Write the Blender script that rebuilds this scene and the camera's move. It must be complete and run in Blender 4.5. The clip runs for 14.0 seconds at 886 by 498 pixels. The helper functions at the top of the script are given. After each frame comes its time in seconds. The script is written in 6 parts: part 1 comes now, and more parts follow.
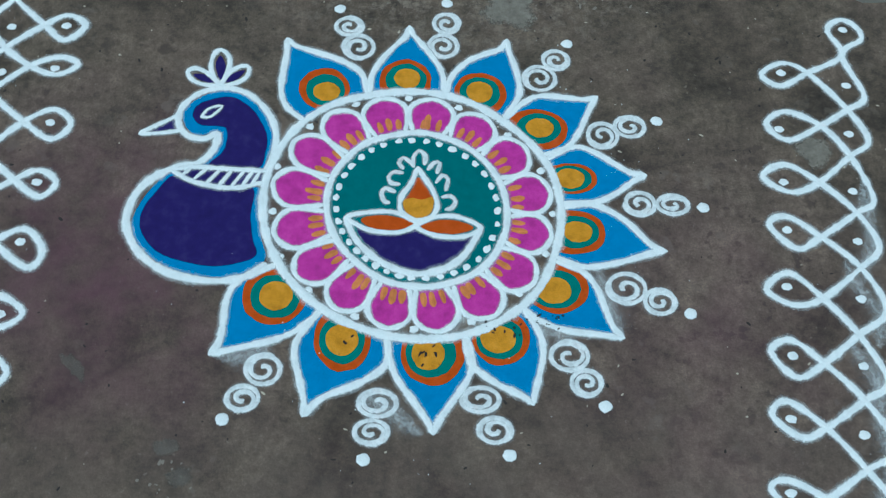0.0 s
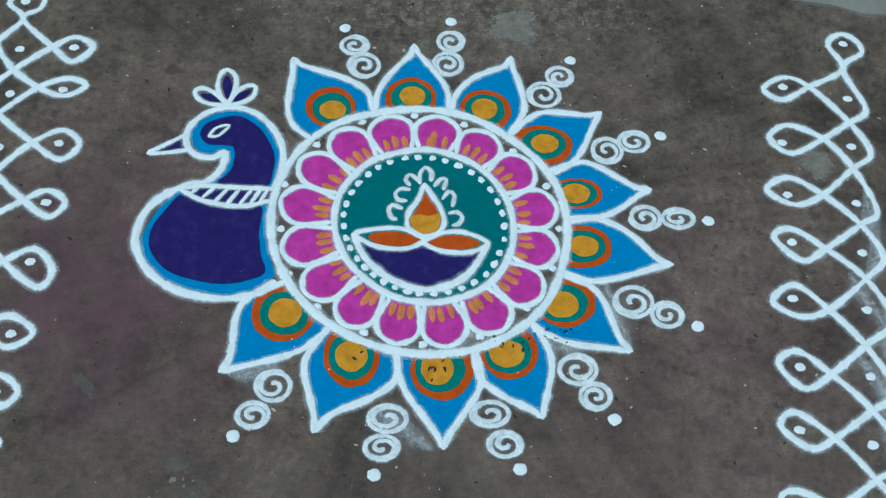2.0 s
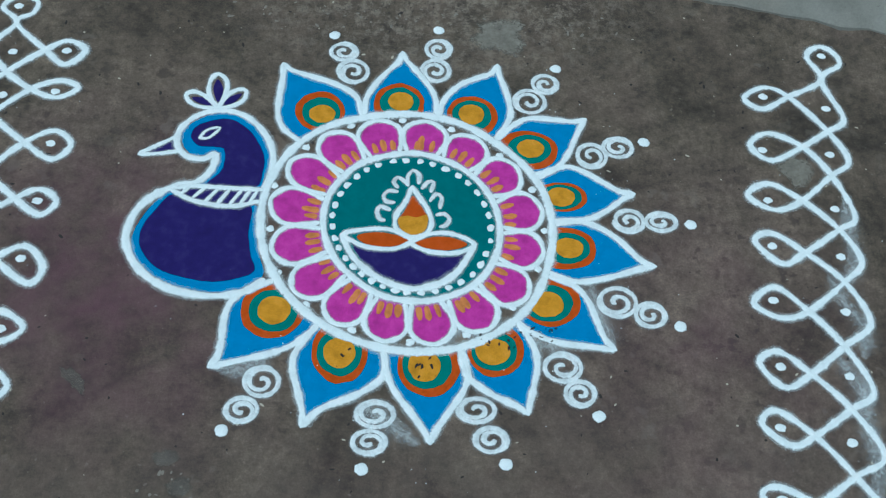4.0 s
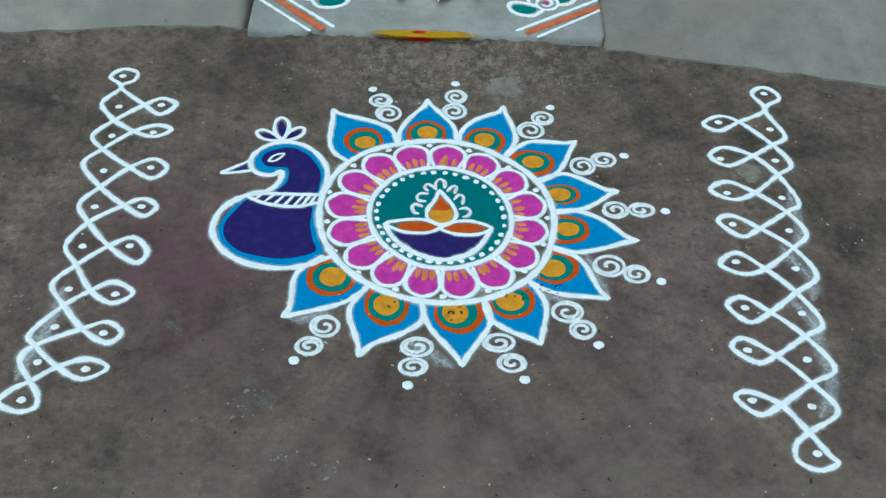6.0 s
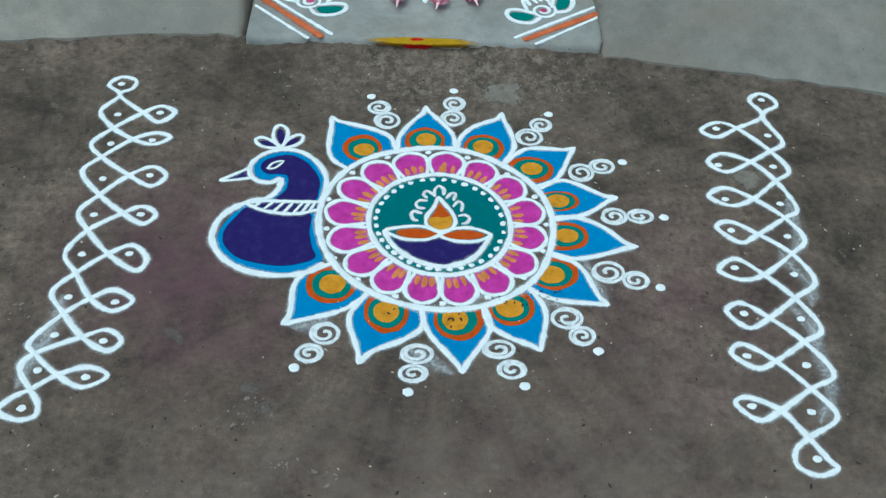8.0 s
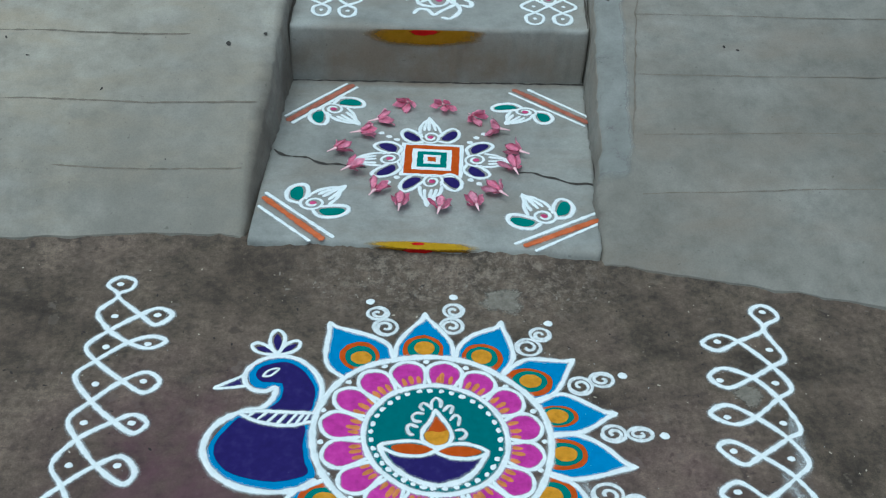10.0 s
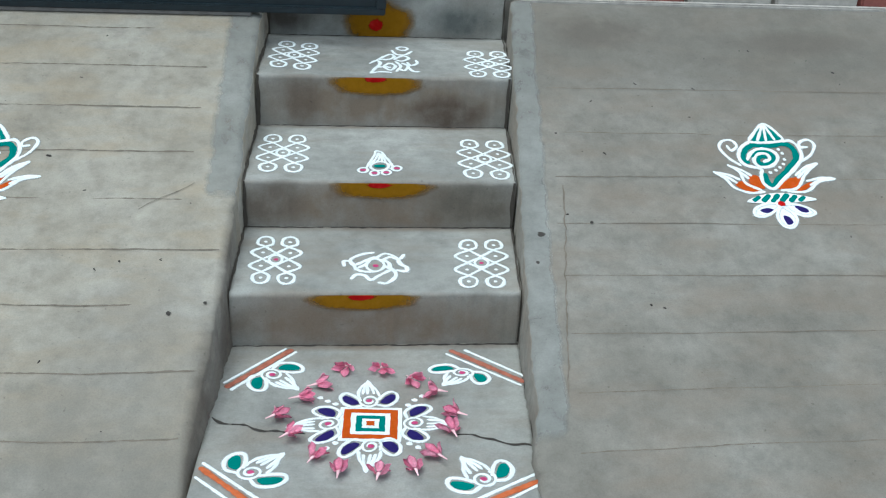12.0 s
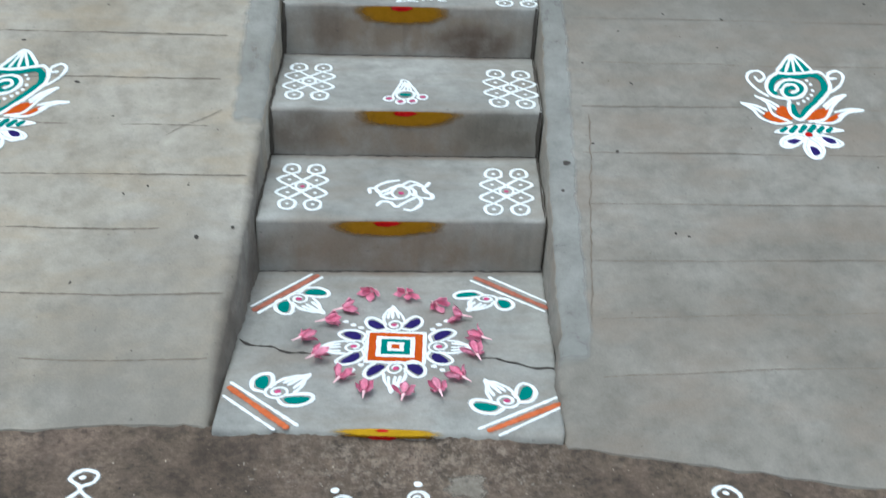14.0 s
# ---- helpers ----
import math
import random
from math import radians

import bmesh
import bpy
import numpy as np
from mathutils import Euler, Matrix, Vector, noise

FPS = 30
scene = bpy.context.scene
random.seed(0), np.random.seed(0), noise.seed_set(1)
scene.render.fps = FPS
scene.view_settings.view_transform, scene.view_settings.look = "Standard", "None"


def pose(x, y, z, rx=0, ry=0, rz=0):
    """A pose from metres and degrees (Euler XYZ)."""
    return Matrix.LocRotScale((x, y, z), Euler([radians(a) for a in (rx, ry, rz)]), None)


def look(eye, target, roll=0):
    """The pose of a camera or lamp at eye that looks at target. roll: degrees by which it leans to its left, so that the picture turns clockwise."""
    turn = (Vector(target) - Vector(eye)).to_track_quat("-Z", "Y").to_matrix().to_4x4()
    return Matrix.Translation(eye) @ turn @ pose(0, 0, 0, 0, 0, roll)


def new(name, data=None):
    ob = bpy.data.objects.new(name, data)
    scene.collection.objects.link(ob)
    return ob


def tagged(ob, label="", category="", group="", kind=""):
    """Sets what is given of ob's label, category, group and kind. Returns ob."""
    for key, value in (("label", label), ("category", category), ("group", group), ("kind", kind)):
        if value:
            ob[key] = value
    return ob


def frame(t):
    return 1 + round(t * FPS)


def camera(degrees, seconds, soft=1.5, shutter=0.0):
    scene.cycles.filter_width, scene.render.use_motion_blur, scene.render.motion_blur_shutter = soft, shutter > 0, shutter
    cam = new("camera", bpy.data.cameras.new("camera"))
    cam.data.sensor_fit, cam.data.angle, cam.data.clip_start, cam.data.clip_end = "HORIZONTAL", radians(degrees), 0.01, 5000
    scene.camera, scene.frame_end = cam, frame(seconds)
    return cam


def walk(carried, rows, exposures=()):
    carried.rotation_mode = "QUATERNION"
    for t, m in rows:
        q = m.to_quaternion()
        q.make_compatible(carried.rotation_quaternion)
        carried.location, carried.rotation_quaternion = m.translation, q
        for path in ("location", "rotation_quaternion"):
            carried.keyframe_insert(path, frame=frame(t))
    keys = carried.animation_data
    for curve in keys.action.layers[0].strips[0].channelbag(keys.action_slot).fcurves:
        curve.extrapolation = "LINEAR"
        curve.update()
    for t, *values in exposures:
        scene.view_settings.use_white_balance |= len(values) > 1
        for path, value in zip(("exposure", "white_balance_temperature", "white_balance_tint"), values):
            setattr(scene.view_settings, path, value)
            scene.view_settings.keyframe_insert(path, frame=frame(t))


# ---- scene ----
cam = camera(42.51, 14.0, soft=1.15, shutter=0.33)
PATH = [
    (0, (-0.0418, -0.7885, 1.4183), (0.0649, 0.1285, -0.3685), 6.25),
    (0.5, (-0.0410, -0.7838, 1.4217), (0.0704, 0.1518, -0.3539), 4.70),
    (1, (-0.0552, -0.7806, 1.4179), (0.0735, 0.1372, -0.3672), 7.14),
    (1.5, (-0.0608, -0.7858, 1.4176), (0.0657, 0.1443, -0.3611), 6.53),
    (2, (-0.0557, -0.7990, 1.4227), (0.0545, 0.1501, -0.3463), 5.64),
    (2.2, (-0.0459, -0.8095, 1.4271), (0.0508, 0.1590, -0.3313), 5.39),
    (4.3, (-0.0819, -0.8753, 1.4172), (0.0695, 0.1375, -0.3027), 7.40),
    (4.5, (-0.1064, -0.9748, 1.4167), (0.0430, 0.1388, -0.2385), 5.05),
    (5, (-0.1549, -1.1479, 1.4609), (0.0138, 0.0476, -0.1349), 4.93),
    (5.5, (-0.1291, -1.3049, 1.4743), (-0.0040, -0.0352, -0.0648), 4.38),
    (6, (-0.1190, -1.4097, 1.4978), (0.0066, -0.0818, 0.0093), 3.00),
    (6.5, (-0.1313, -1.4303, 1.5057), (0.0025, -0.0732, 0.0425), 2.99),
    (7, (-0.1339, -1.4314, 1.5006), (0.0068, -0.0920, 0.0213), 3.05),
    (7.5, (-0.1305, -1.4245, 1.4996), (0.0104, -0.0942, 0.0121), 3.43),
    (7.7, (-0.1291, -1.4205, 1.4969), (0.0057, -0.0949, 0.0056), 3.06),
    (9.8, (-0.1101, -1.3227, 1.5580), (0.0172, 0.1993, 0.2670), 3.64),
    (10, (-0.1162, -1.3189, 1.5627), (0.0155, 0.2039, 0.2730), 3.67),
    (10.5, (-0.1169, -1.3105, 1.6093), (0.0245, 0.3356, 0.4823), 3.84),
    (11, (-0.1090, -1.3103, 1.6202), (0.0342, 0.4267, 0.6392), 3.82),
    (11.5, (-0.0937, -1.3184, 1.6235), (0.1172, 0.4409, 0.6961), 3.17),
    (12, (-0.1001, -1.3206, 1.6224), (0.1241, 0.4329, 0.6871), 3.53),
    (12.5, (-0.1300, -1.3253, 1.6223), (0.0181, 0.4287, 0.6728), 3.97),
    (13, (-0.1383, -1.3456, 1.6150), (-0.0797, 0.4177, 0.6731), 3.75),
    (13.5, (-0.1159, -1.3480, 1.6224), (-0.0012, 0.4066, 0.6693), 3.37),
    (14, (-0.1065, -1.3575, 1.5883), (0.0775, 0.3529, 0.5682), 3.40),
]
walk(cam, [(t, look(eye, target, roll)) for t, eye, target, roll in PATH], [(0, -0.17, 5220, -8), (4.3, -0.13, 5220, -8), (6.5, 0.05, 5450, -7), (7.7, 0.05, 5450, -7), (10, 0.02, 5450, -5), (10.5, 0.10, 5600, -3), (11, 0.45, 5800, 0), (12.4, 0.45, 5800, 0), (13.2, 0.48, 5950, 3), (14, 0.53, 5800, 3)])

# ---- light ----
world = bpy.data.worlds.new("World")
scene.world = world
world.use_nodes = True
sky = world.node_tree.nodes.new("ShaderNodeTexSky")
sky.sky_type = "NISHITA"
sky.sun_disc = False
sky.sun_elevation, sky.sun_rotation = radians(73), radians(-128)
sky.air_density, sky.dust_density, sky.ozone_density = 1.0, 3.0, 1.0
world.node_tree.nodes["Background"].inputs["Strength"].default_value = 0.12
veil = world.node_tree.nodes.new("ShaderNodeHueSaturation")  # thin overcast pales the sky
veil.inputs["Saturation"].default_value = 0.45
world.node_tree.links.new(sky.outputs["Color"], veil.inputs["Color"])
world.node_tree.links.new(veil.outputs["Color"], world.node_tree.nodes["Background"].inputs["Color"])
sun_data = bpy.data.lights.new("sun", "SUN")
sun_data.energy, sun_data.angle, sun_data.color = 1.3, radians(50), (1.0, 0.97, 0.92)
sun = new("sun", sun_data)
sun.matrix_world = look((-0.7, -0.55, 3.0), (0, 0, 0))


# ---- materials ----
def nodes_of(name):
    m = bpy.data.materials.new(name)
    m.use_nodes = True
    t = m.node_tree
    return m, t, t.nodes["Principled BSDF"]


def node(t, kind, **values):
    n = t.nodes.new(kind)
    for key, value in values.items():
        n.inputs[key.replace("_", " ")].default_value = value
    return n


def noise_at(t, scale, detail=4.0, rough=0.6, stretch=None):
    co = t.nodes.new("ShaderNodeNewGeometry").outputs["Position"]
    if stretch:
        mp = t.nodes.new("ShaderNodeMapping")
        mp.inputs["Scale"].default_value = stretch
        t.links.new(co, mp.inputs["Vector"])
        co = mp.outputs["Vector"]
    n = node(t, "ShaderNodeTexNoise", Scale=scale, Detail=detail, Roughness=rough)
    t.links.new(co, n.inputs["Vector"])
    return n.outputs["Fac"]


def ramp(t, fac, stops):
    r = t.nodes.new("ShaderNodeValToRGB")
    t.links.new(fac, r.inputs["Fac"])
    while len(r.color_ramp.elements) < len(stops):
        r.color_ramp.elements.new(0.5)
    for e, (at, c) in zip(r.color_ramp.elements, stops):
        e.position, e.color = at, (*c, 1) if len(c) == 3 else c
    return r.outputs["Color"]


def grey(v):
    return (v, v, v)


def mixed(t, mode, fac, a, b):
    n = t.nodes.new("ShaderNodeMix")
    n.data_type, n.blend_type = "RGBA", mode
    for value, socket in ((fac, n.inputs[0]), (a, n.inputs[6]), (b, n.inputs[7])):
        if isinstance(value, bpy.types.NodeSocket):
            t.links.new(value, socket)
        elif isinstance(value, tuple):
            socket.default_value = (*value, 1)
        else:
            socket.default_value = value
    return n.outputs[2]


def bumped(t, bsdf, fac, strength, distance, before=None):
    b = node(t, "ShaderNodeBump", Strength=strength, Distance=distance)
    t.links.new(fac, b.inputs["Height"])
    if before:
        t.links.new(before, b.inputs["Normal"])
    t.links.new(b.outputs["Normal"], bsdf.inputs["Normal"])
    return b.outputs["Normal"]


def near(t, x, y, rx, ry, z=0.0, rz=None):
    """1 at a spot of the plan, falling to 0 at its rim."""
    co = t.nodes.new("ShaderNodeNewGeometry").outputs["Position"]
    mp = t.nodes.new("ShaderNodeMapping")
    mp.inputs["Location"].default_value = (-x / rx, -y / ry, -z / rz if rz else 0)
    mp.inputs["Scale"].default_value = (1 / rx, 1 / ry, 1 / rz if rz else 0)
    t.links.new(co, mp.inputs["Vector"])
    g = t.nodes.new("ShaderNodeTexGradient")
    g.gradient_type = "SPHERICAL"
    t.links.new(mp.outputs["Vector"], g.inputs["Vector"])
    return g.outputs["Fac"]


def powder(name, colour, pale=0.0, soft=None, thin=0.0, dust=0.0, grain_size=420, patchy=1.0, fade=None):
    """Rangoli powder: grainy and patchy. soft: how far its rim breaks up into grains."""
    m, t, b = nodes_of(name)
    b.inputs["Roughness"].default_value = 0.95
    b.inputs["Specular IOR Level"].default_value = 0.1
    dark = tuple((1 - 0.26 * patchy) * c for c in colour)
    light = tuple(min(0.9, c * (1 + 0.12 * patchy) + 0.02 * patchy + pale) for c in colour)
    blot = ramp(t, noise_at(t, 55, 5), [(0.3, dark), (0.52, colour), (0.75, light)])
    grain = ramp(t, noise_at(t, 900, 2), [(0.3, grey(0.86 - 0.14 * patchy)), (0.6, grey(1.0))])
    t.links.new(mixed(t, "MULTIPLY", 0.7, blot, grain), b.inputs["Base Color"])
    bumped(t, b, noise_at(t, 700, 3), 0.5, 0.002)
    if soft:
        e = t.nodes.new("ShaderNodeAttribute")
        e.attribute_name = "edge"
        n = ramp(t, noise_at(t, grain_size, 4, 0.75), [(0.3, grey(0.0)), (0.7, grey(1.0))])
        w = node(t, "ShaderNodeMath")
        w.operation = "MULTIPLY_ADD"
        t.links.new(n, w.inputs[0])
        w.inputs[1].default_value = soft / 2
        h = node(t, "ShaderNodeMath")
        h.operation = "MULTIPLY"
        t.links.new(e.outputs["Fac"], h.inputs[0])
        h.inputs[1].default_value = 0.5
        t.links.new(h.outputs[0], w.inputs[2])
        m0, m1 = 0.30 + 0.2 * soft, 0.44 + 0.27 * soft
        m0, m1 = fade or (m0, m1)
        a = ramp(t, w.outputs[0], [(m0, grey(1.0 - thin)), (m1, grey(dust)), (0.80 + 0.2 * soft, grey(0.0))])
        if thin:
            worn = ramp(t, noise_at(t, 130, 5, 0.7), [(0.36, grey(0.78)), (0.6, grey(1.0))])
            a = mixed(t, "MULTIPLY", 1.0, a, worn)
        t.links.new(a, b.inputs["Alpha"])
    return m


WHITE = powder("white_powder", (0.83, 0.89, 0.90), soft=0.68, dust=0.30, patchy=0.40)
WHITE_THIN = powder("thin_white_powder", (0.83, 0.88, 0.89), soft=0.6, thin=0.02, dust=0.2, patchy=0.6)
WHITE_DOT = powder("white_grain", (0.84, 0.89, 0.90), soft=0.25, patchy=0.3)
BLUE = powder("blue_powder", (0.001, 0.225, 0.50), patchy=0.35)
NAVY = powder("indigo_powder", (0.022, 0.015, 0.120), patchy=0.6)
TEAL = powder("teal_powder", (0.001, 0.150, 0.160), patchy=0.4)
GREEN = powder("green_powder", (0.001, 0.19, 0.165), patchy=0.4)
MAGENTA = powder("magenta_powder", (0.52, 0.042, 0.34))
ORANGE = powder("orange_powder", (0.50, 0.078, 0.006), patchy=0.6)
GOLD = powder("golden_powder", (0.64, 0.29, 0.020))
PEACH = powder("peach_powder", (0.66, 0.24, 0.075))
PINK = powder("pink_powder", (0.55, 0.07, 0.20))
RED = powder("vermilion_powder", (0.46, 0.006, 0.005), soft=0.5, grain_size=120)
TURMERIC = powder("turmeric_paste", (0.44, 0.26, 0.008), soft=0.22, dust=0.0, grain_size=60, patchy=0.4, fade=(0.18, 0.52))
# darker paste for the upright faces; the slab top takes the lighter one
TURMERIC_DARK = powder("dark_turmeric_paste", (0.285, 0.135, 0.004), soft=0.22, dust=0.0, grain_size=60, patchy=0.4, fade=(0.18, 0.52))
BRICK_ORANGE = powder("brick_orange_powder", (0.58, 0.150, 0.055), soft=0.5, dust=0.15)
BRICK_WORN = powder("worn_brick_powder", (0.43, 0.155, 0.105), soft=0.5, dust=0.15)


def ground_material():
    m, t, b = nodes_of("earthen_floor")
    b.inputs["Roughness"].default_value = 0.85
    base = ramp(t, noise_at(t, 3.2, 9, 0.68), [(0.34, (0.042, 0.029, 0.020)), (0.47, (0.093, 0.0700, 0.0490)), (0.63, (0.170, 0.128, 0.095))])
    dirt = ramp(t, noise_at(t, 15, 9, 0.66), [(0.34, grey(0.50)), (0.5, grey(0.90)), (0.66, grey(1.24))])
    c = mixed(t, "MULTIPLY", 1.0, base, dirt)
    fine = ramp(t, noise_at(t, 300, 4, 0.7), [(0.3, grey(0.62)), (0.52, grey(1.0)), (0.75, grey(1.42))])
    c = mixed(t, "MULTIPLY", 0.8, c, fine)
    mid = ramp(t, noise_at(t, 62, 6, 0.7), [(0.34, grey(0.50)), (0.5, grey(0.99)), (0.68, grey(1.46))])
    c = mixed(t, "MULTIPLY", 0.9, c, mid)
    # flat scuffs where the top coat has worn through, and dark damp blots
    scuff = mixed(t, "MULTIPLY", 1.0, ramp(t, noise_at(t, 24, 3, 0.5), [(0.625, grey(0.0)), (0.66, grey(0.55))]), ramp(t, noise_at(t, 4.2, 4), [(0.46, grey(0.0)), (0.62, grey(1.0))]))
    c = mixed(t, "MIX", scuff, c, (0.155, 0.128, 0.102))
    damp = mixed(t, "MULTIPLY", 1.0, ramp(t, noise_at(t, 34, 4, 0.6), [(0.36, grey(0.8)), (0.42, grey(0.0))]), ramp(t, noise_at(t, 3.1, 4), [(0.42, grey(0.15)), (0.6, grey(1.0))]))
    c = mixed(t, "MIX", damp, c, (0.040, 0.030, 0.024))
    grit = ramp(t, noise_at(t, 120, 2, 0.5), [(0.70, grey(0.0)), (0.75, grey(0.5))])
    c = mixed(t, "MIX", grit, c, (0.20, 0.17, 0.135))
    tint = ramp(t, noise_at(t, 6.5, 5, 0.6), [(0.42, grey(0.0)), (0.68, grey(0.35))])
    c = mixed(t, "MIX", tint, c, (0.100, 0.066, 0.050))
    # spilt magenta dust round the bird and over the fore part
    for x, y, rx, ry, k in ((-0.42, -0.08, 0.34, 0.34, 0.50), (0.42, -0.18, 0.30, 0.34, 0.22), (0.1, -0.6, 0.8, 0.4, 0.16)):
        blot = mixed(t, "MULTIPLY", 1.0, near(t, x, y, rx, ry), ramp(t, noise_at(t, 9, 6), [(0.35, grey(0.1)), (0.65, grey(k * 2))]))
        c = mixed(t, "MIX", blot, c, (0.115, 0.050, 0.066))
    dusty = mixed(t, "MULTIPLY", 1.0, ramp(t, near(t, 0.1, -0.85, 1.3, 0.62), [(0.0, grey(0.0)), (0.5, grey(0.55))]), ramp(t, noise_at(t, 12, 7, 0.7), [(0.38, grey(0.1)), (0.6, grey(1.0))]))
    c = mixed(t, "MIX", dusty, c, (0.168, 0.135, 0.103))
    # pale worn cement before the steps
    worn = mixed(t, "MULTIPLY", 1.0, ramp(t, near(t, 0.08, 0.44, 0.42, 0.20), [(0.0, grey(0.0)), (0.6, grey(1.0))]), ramp(t, noise_at(t, 42, 9, 0.85), [(0.48, grey(0.0)), (0.60, grey(0.85))]))
    c = mixed(t, "MIX", worn, c, (0.235, 0.19, 0.148))
    pit = ramp(t, noise_at(t, 105, 4, 0.7), [(0.34, grey(0.85)), (0.42, grey(0.0))])
    pit = mixed(t, "MULTIPLY", 1.0, pit, near(t, 0.05, 0.42, 0.7, 0.30))
    c = mixed(t, "MIX", pit, c, (0.03, 0.024, 0.019))
    t.links.new(c, b.inputs["Base Color"])
    first = bumped(t, b, noise_at(t, 45, 8, 0.65), 0.35, 0.006)
    bumped(t, b, noise_at(t, 420, 4, 0.7), 0.4, 0.002, first)
    return m


def concrete(name, low, mid, high, stain=None, spots=(), ragged=False):
    m, t, b = nodes_of(name)
    b.inputs["Roughness"].default_value = 0.82
    base = ramp(t, noise_at(t, 2.6, 8, 0.62), [(0.34, low), (0.5, mid), (0.66, high)])
    blot = ramp(t, noise_at(t, 19, 7, 0.66), [(0.34, grey(0.81)), (0.5, grey(1.01)), (0.68, grey(1.17))])
    c = mixed(t, "MULTIPLY", 0.9, base, blot)
    if stain:
        c = mixed(t, "MIX", ramp(t, noise_at(t, 5.5, 6, 0.6, (0.6, 1.6, 1.0)), [(0.46, grey(0.0)), (0.68, grey(0.7))]), c, stain)
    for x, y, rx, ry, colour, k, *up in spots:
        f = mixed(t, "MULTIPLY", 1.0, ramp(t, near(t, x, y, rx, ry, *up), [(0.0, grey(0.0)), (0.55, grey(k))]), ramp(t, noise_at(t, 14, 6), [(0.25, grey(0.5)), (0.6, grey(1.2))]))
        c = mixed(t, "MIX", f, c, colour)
    fine = ramp(t, noise_at(t, 240, 4, 0.75), [(0.3, grey(0.84)), (0.6, grey(1.05))])
    c = mixed(t, "MULTIPLY", 0.8, c, fine)
    pits = ramp(t, noise_at(t, 75, 3, 0.5), [(0.24, grey(0.5)), (0.31, grey(1.0))])
    c = mixed(t, "MULTIPLY", 0.6, c, pits)
    t.links.new(c, b.inputs["Base Color"])
    if ragged:
        e = t.nodes.new("ShaderNodeAttribute")
        e.attribute_name = "edge"
        w = node(t, "ShaderNodeMath")
        w.operation = "MULTIPLY_ADD"
        t.links.new(noise_at(t, 22, 7, 0.7), w.inputs[0])
        w.inputs[1].default_value = 0.5
        t.links.new(e.outputs["Fac"], w.inputs[2])
        t.links.new(ramp(t, w.outputs[0], [(0.62, grey(0.55)), (0.9, grey(0.0))]), b.inputs["Alpha"])
    first = bumped(t, b, noise_at(t, 26, 7, 0.6), 0.3, 0.006)
    bumped(t, b, noise_at(t, 360, 4, 0.7), 0.3, 0.0016, first)
    return m


SMUDGE = powder("smudged_white_powder", (0.80, 0.85, 0.86), soft=0.9, thin=0.62, dust=0.05, grain_size=150, fade=(0.22, 0.58))
PATCH_DIM = powder("worn_earth", (0.185, 0.165, 0.142), soft=0.9, thin=0.45, dust=0.15, grain_size=160)
PATCH = powder("worn_cement", (0.27, 0.245, 0.205), soft=0.9, thin=0.18, dust=0.2, grain_size=160)
GROUND = ground_material()
BROWN_STAIN = (0.105, 0.086, 0.068)
# darker patches at the foot, and two narrow dark strips along the inner rim
RAMP_L = concrete("ramp_concrete", (0.240, 0.218, 0.176), (0.305, 0.284, 0.237), (0.370, 0.352, 0.306), (0.335, 0.275, 0.190),
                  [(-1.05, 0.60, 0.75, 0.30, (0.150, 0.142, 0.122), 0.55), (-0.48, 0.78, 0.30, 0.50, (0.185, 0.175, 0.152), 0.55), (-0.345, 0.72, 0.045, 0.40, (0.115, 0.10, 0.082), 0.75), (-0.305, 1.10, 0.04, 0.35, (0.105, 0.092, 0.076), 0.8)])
RAMP_R = concrete("worn_ramp_concrete", (0.158, 0.148, 0.125), (0.204, 0.193, 0.167), (0.252, 0.244, 0.217), (0.205, 0.172, 0.136),
                  [(0.80, 2.13, 0.21, 0.10, BROWN_STAIN, 0.85), (1.44, 2.10, 0.26, 0.075, BROWN_STAIN, 0.8), (1.25, 2.12, 1.0, 0.42, (0.128, 0.120, 0.102), 0.6)])
# first three spots darken whole riser faces to brown; the others are smaller patches
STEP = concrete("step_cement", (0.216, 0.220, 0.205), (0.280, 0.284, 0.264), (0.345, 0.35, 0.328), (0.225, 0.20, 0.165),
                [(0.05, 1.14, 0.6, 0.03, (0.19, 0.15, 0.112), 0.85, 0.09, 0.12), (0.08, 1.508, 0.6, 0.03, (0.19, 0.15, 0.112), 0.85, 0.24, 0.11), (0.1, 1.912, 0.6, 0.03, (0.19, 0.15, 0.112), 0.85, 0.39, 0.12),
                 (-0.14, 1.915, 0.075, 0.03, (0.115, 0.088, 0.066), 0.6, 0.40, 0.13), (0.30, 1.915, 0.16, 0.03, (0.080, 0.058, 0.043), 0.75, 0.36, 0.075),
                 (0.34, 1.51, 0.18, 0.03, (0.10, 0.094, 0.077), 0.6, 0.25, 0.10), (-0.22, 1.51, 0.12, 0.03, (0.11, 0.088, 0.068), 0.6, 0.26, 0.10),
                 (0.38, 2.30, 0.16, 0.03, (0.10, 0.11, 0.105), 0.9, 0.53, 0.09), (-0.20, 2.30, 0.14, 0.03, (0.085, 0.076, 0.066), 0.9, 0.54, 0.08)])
STRIP = concrete("edge_plaster", (0.250, 0.261, 0.245), (0.300, 0.313, 0.296), (0.355, 0.370, 0.352), ragged=True)


def plain(name, colour, rough, metal=0.0, scale=30):
    m, t, b = nodes_of(name)
    b.inputs["Roughness"].default_value, b.inputs["Metallic"].default_value = rough, metal
    lo, hi = tuple(0.75 * c for c in colour), tuple(1.2 * c for c in colour)
    t.links.new(ramp(t, noise_at(t, scale, 6), [(0.3, lo), (0.7, hi)]), b.inputs["Base Color"])
    bumped(t, b, noise_at(t, scale * 8, 3), 0.15, 0.001)
    return m


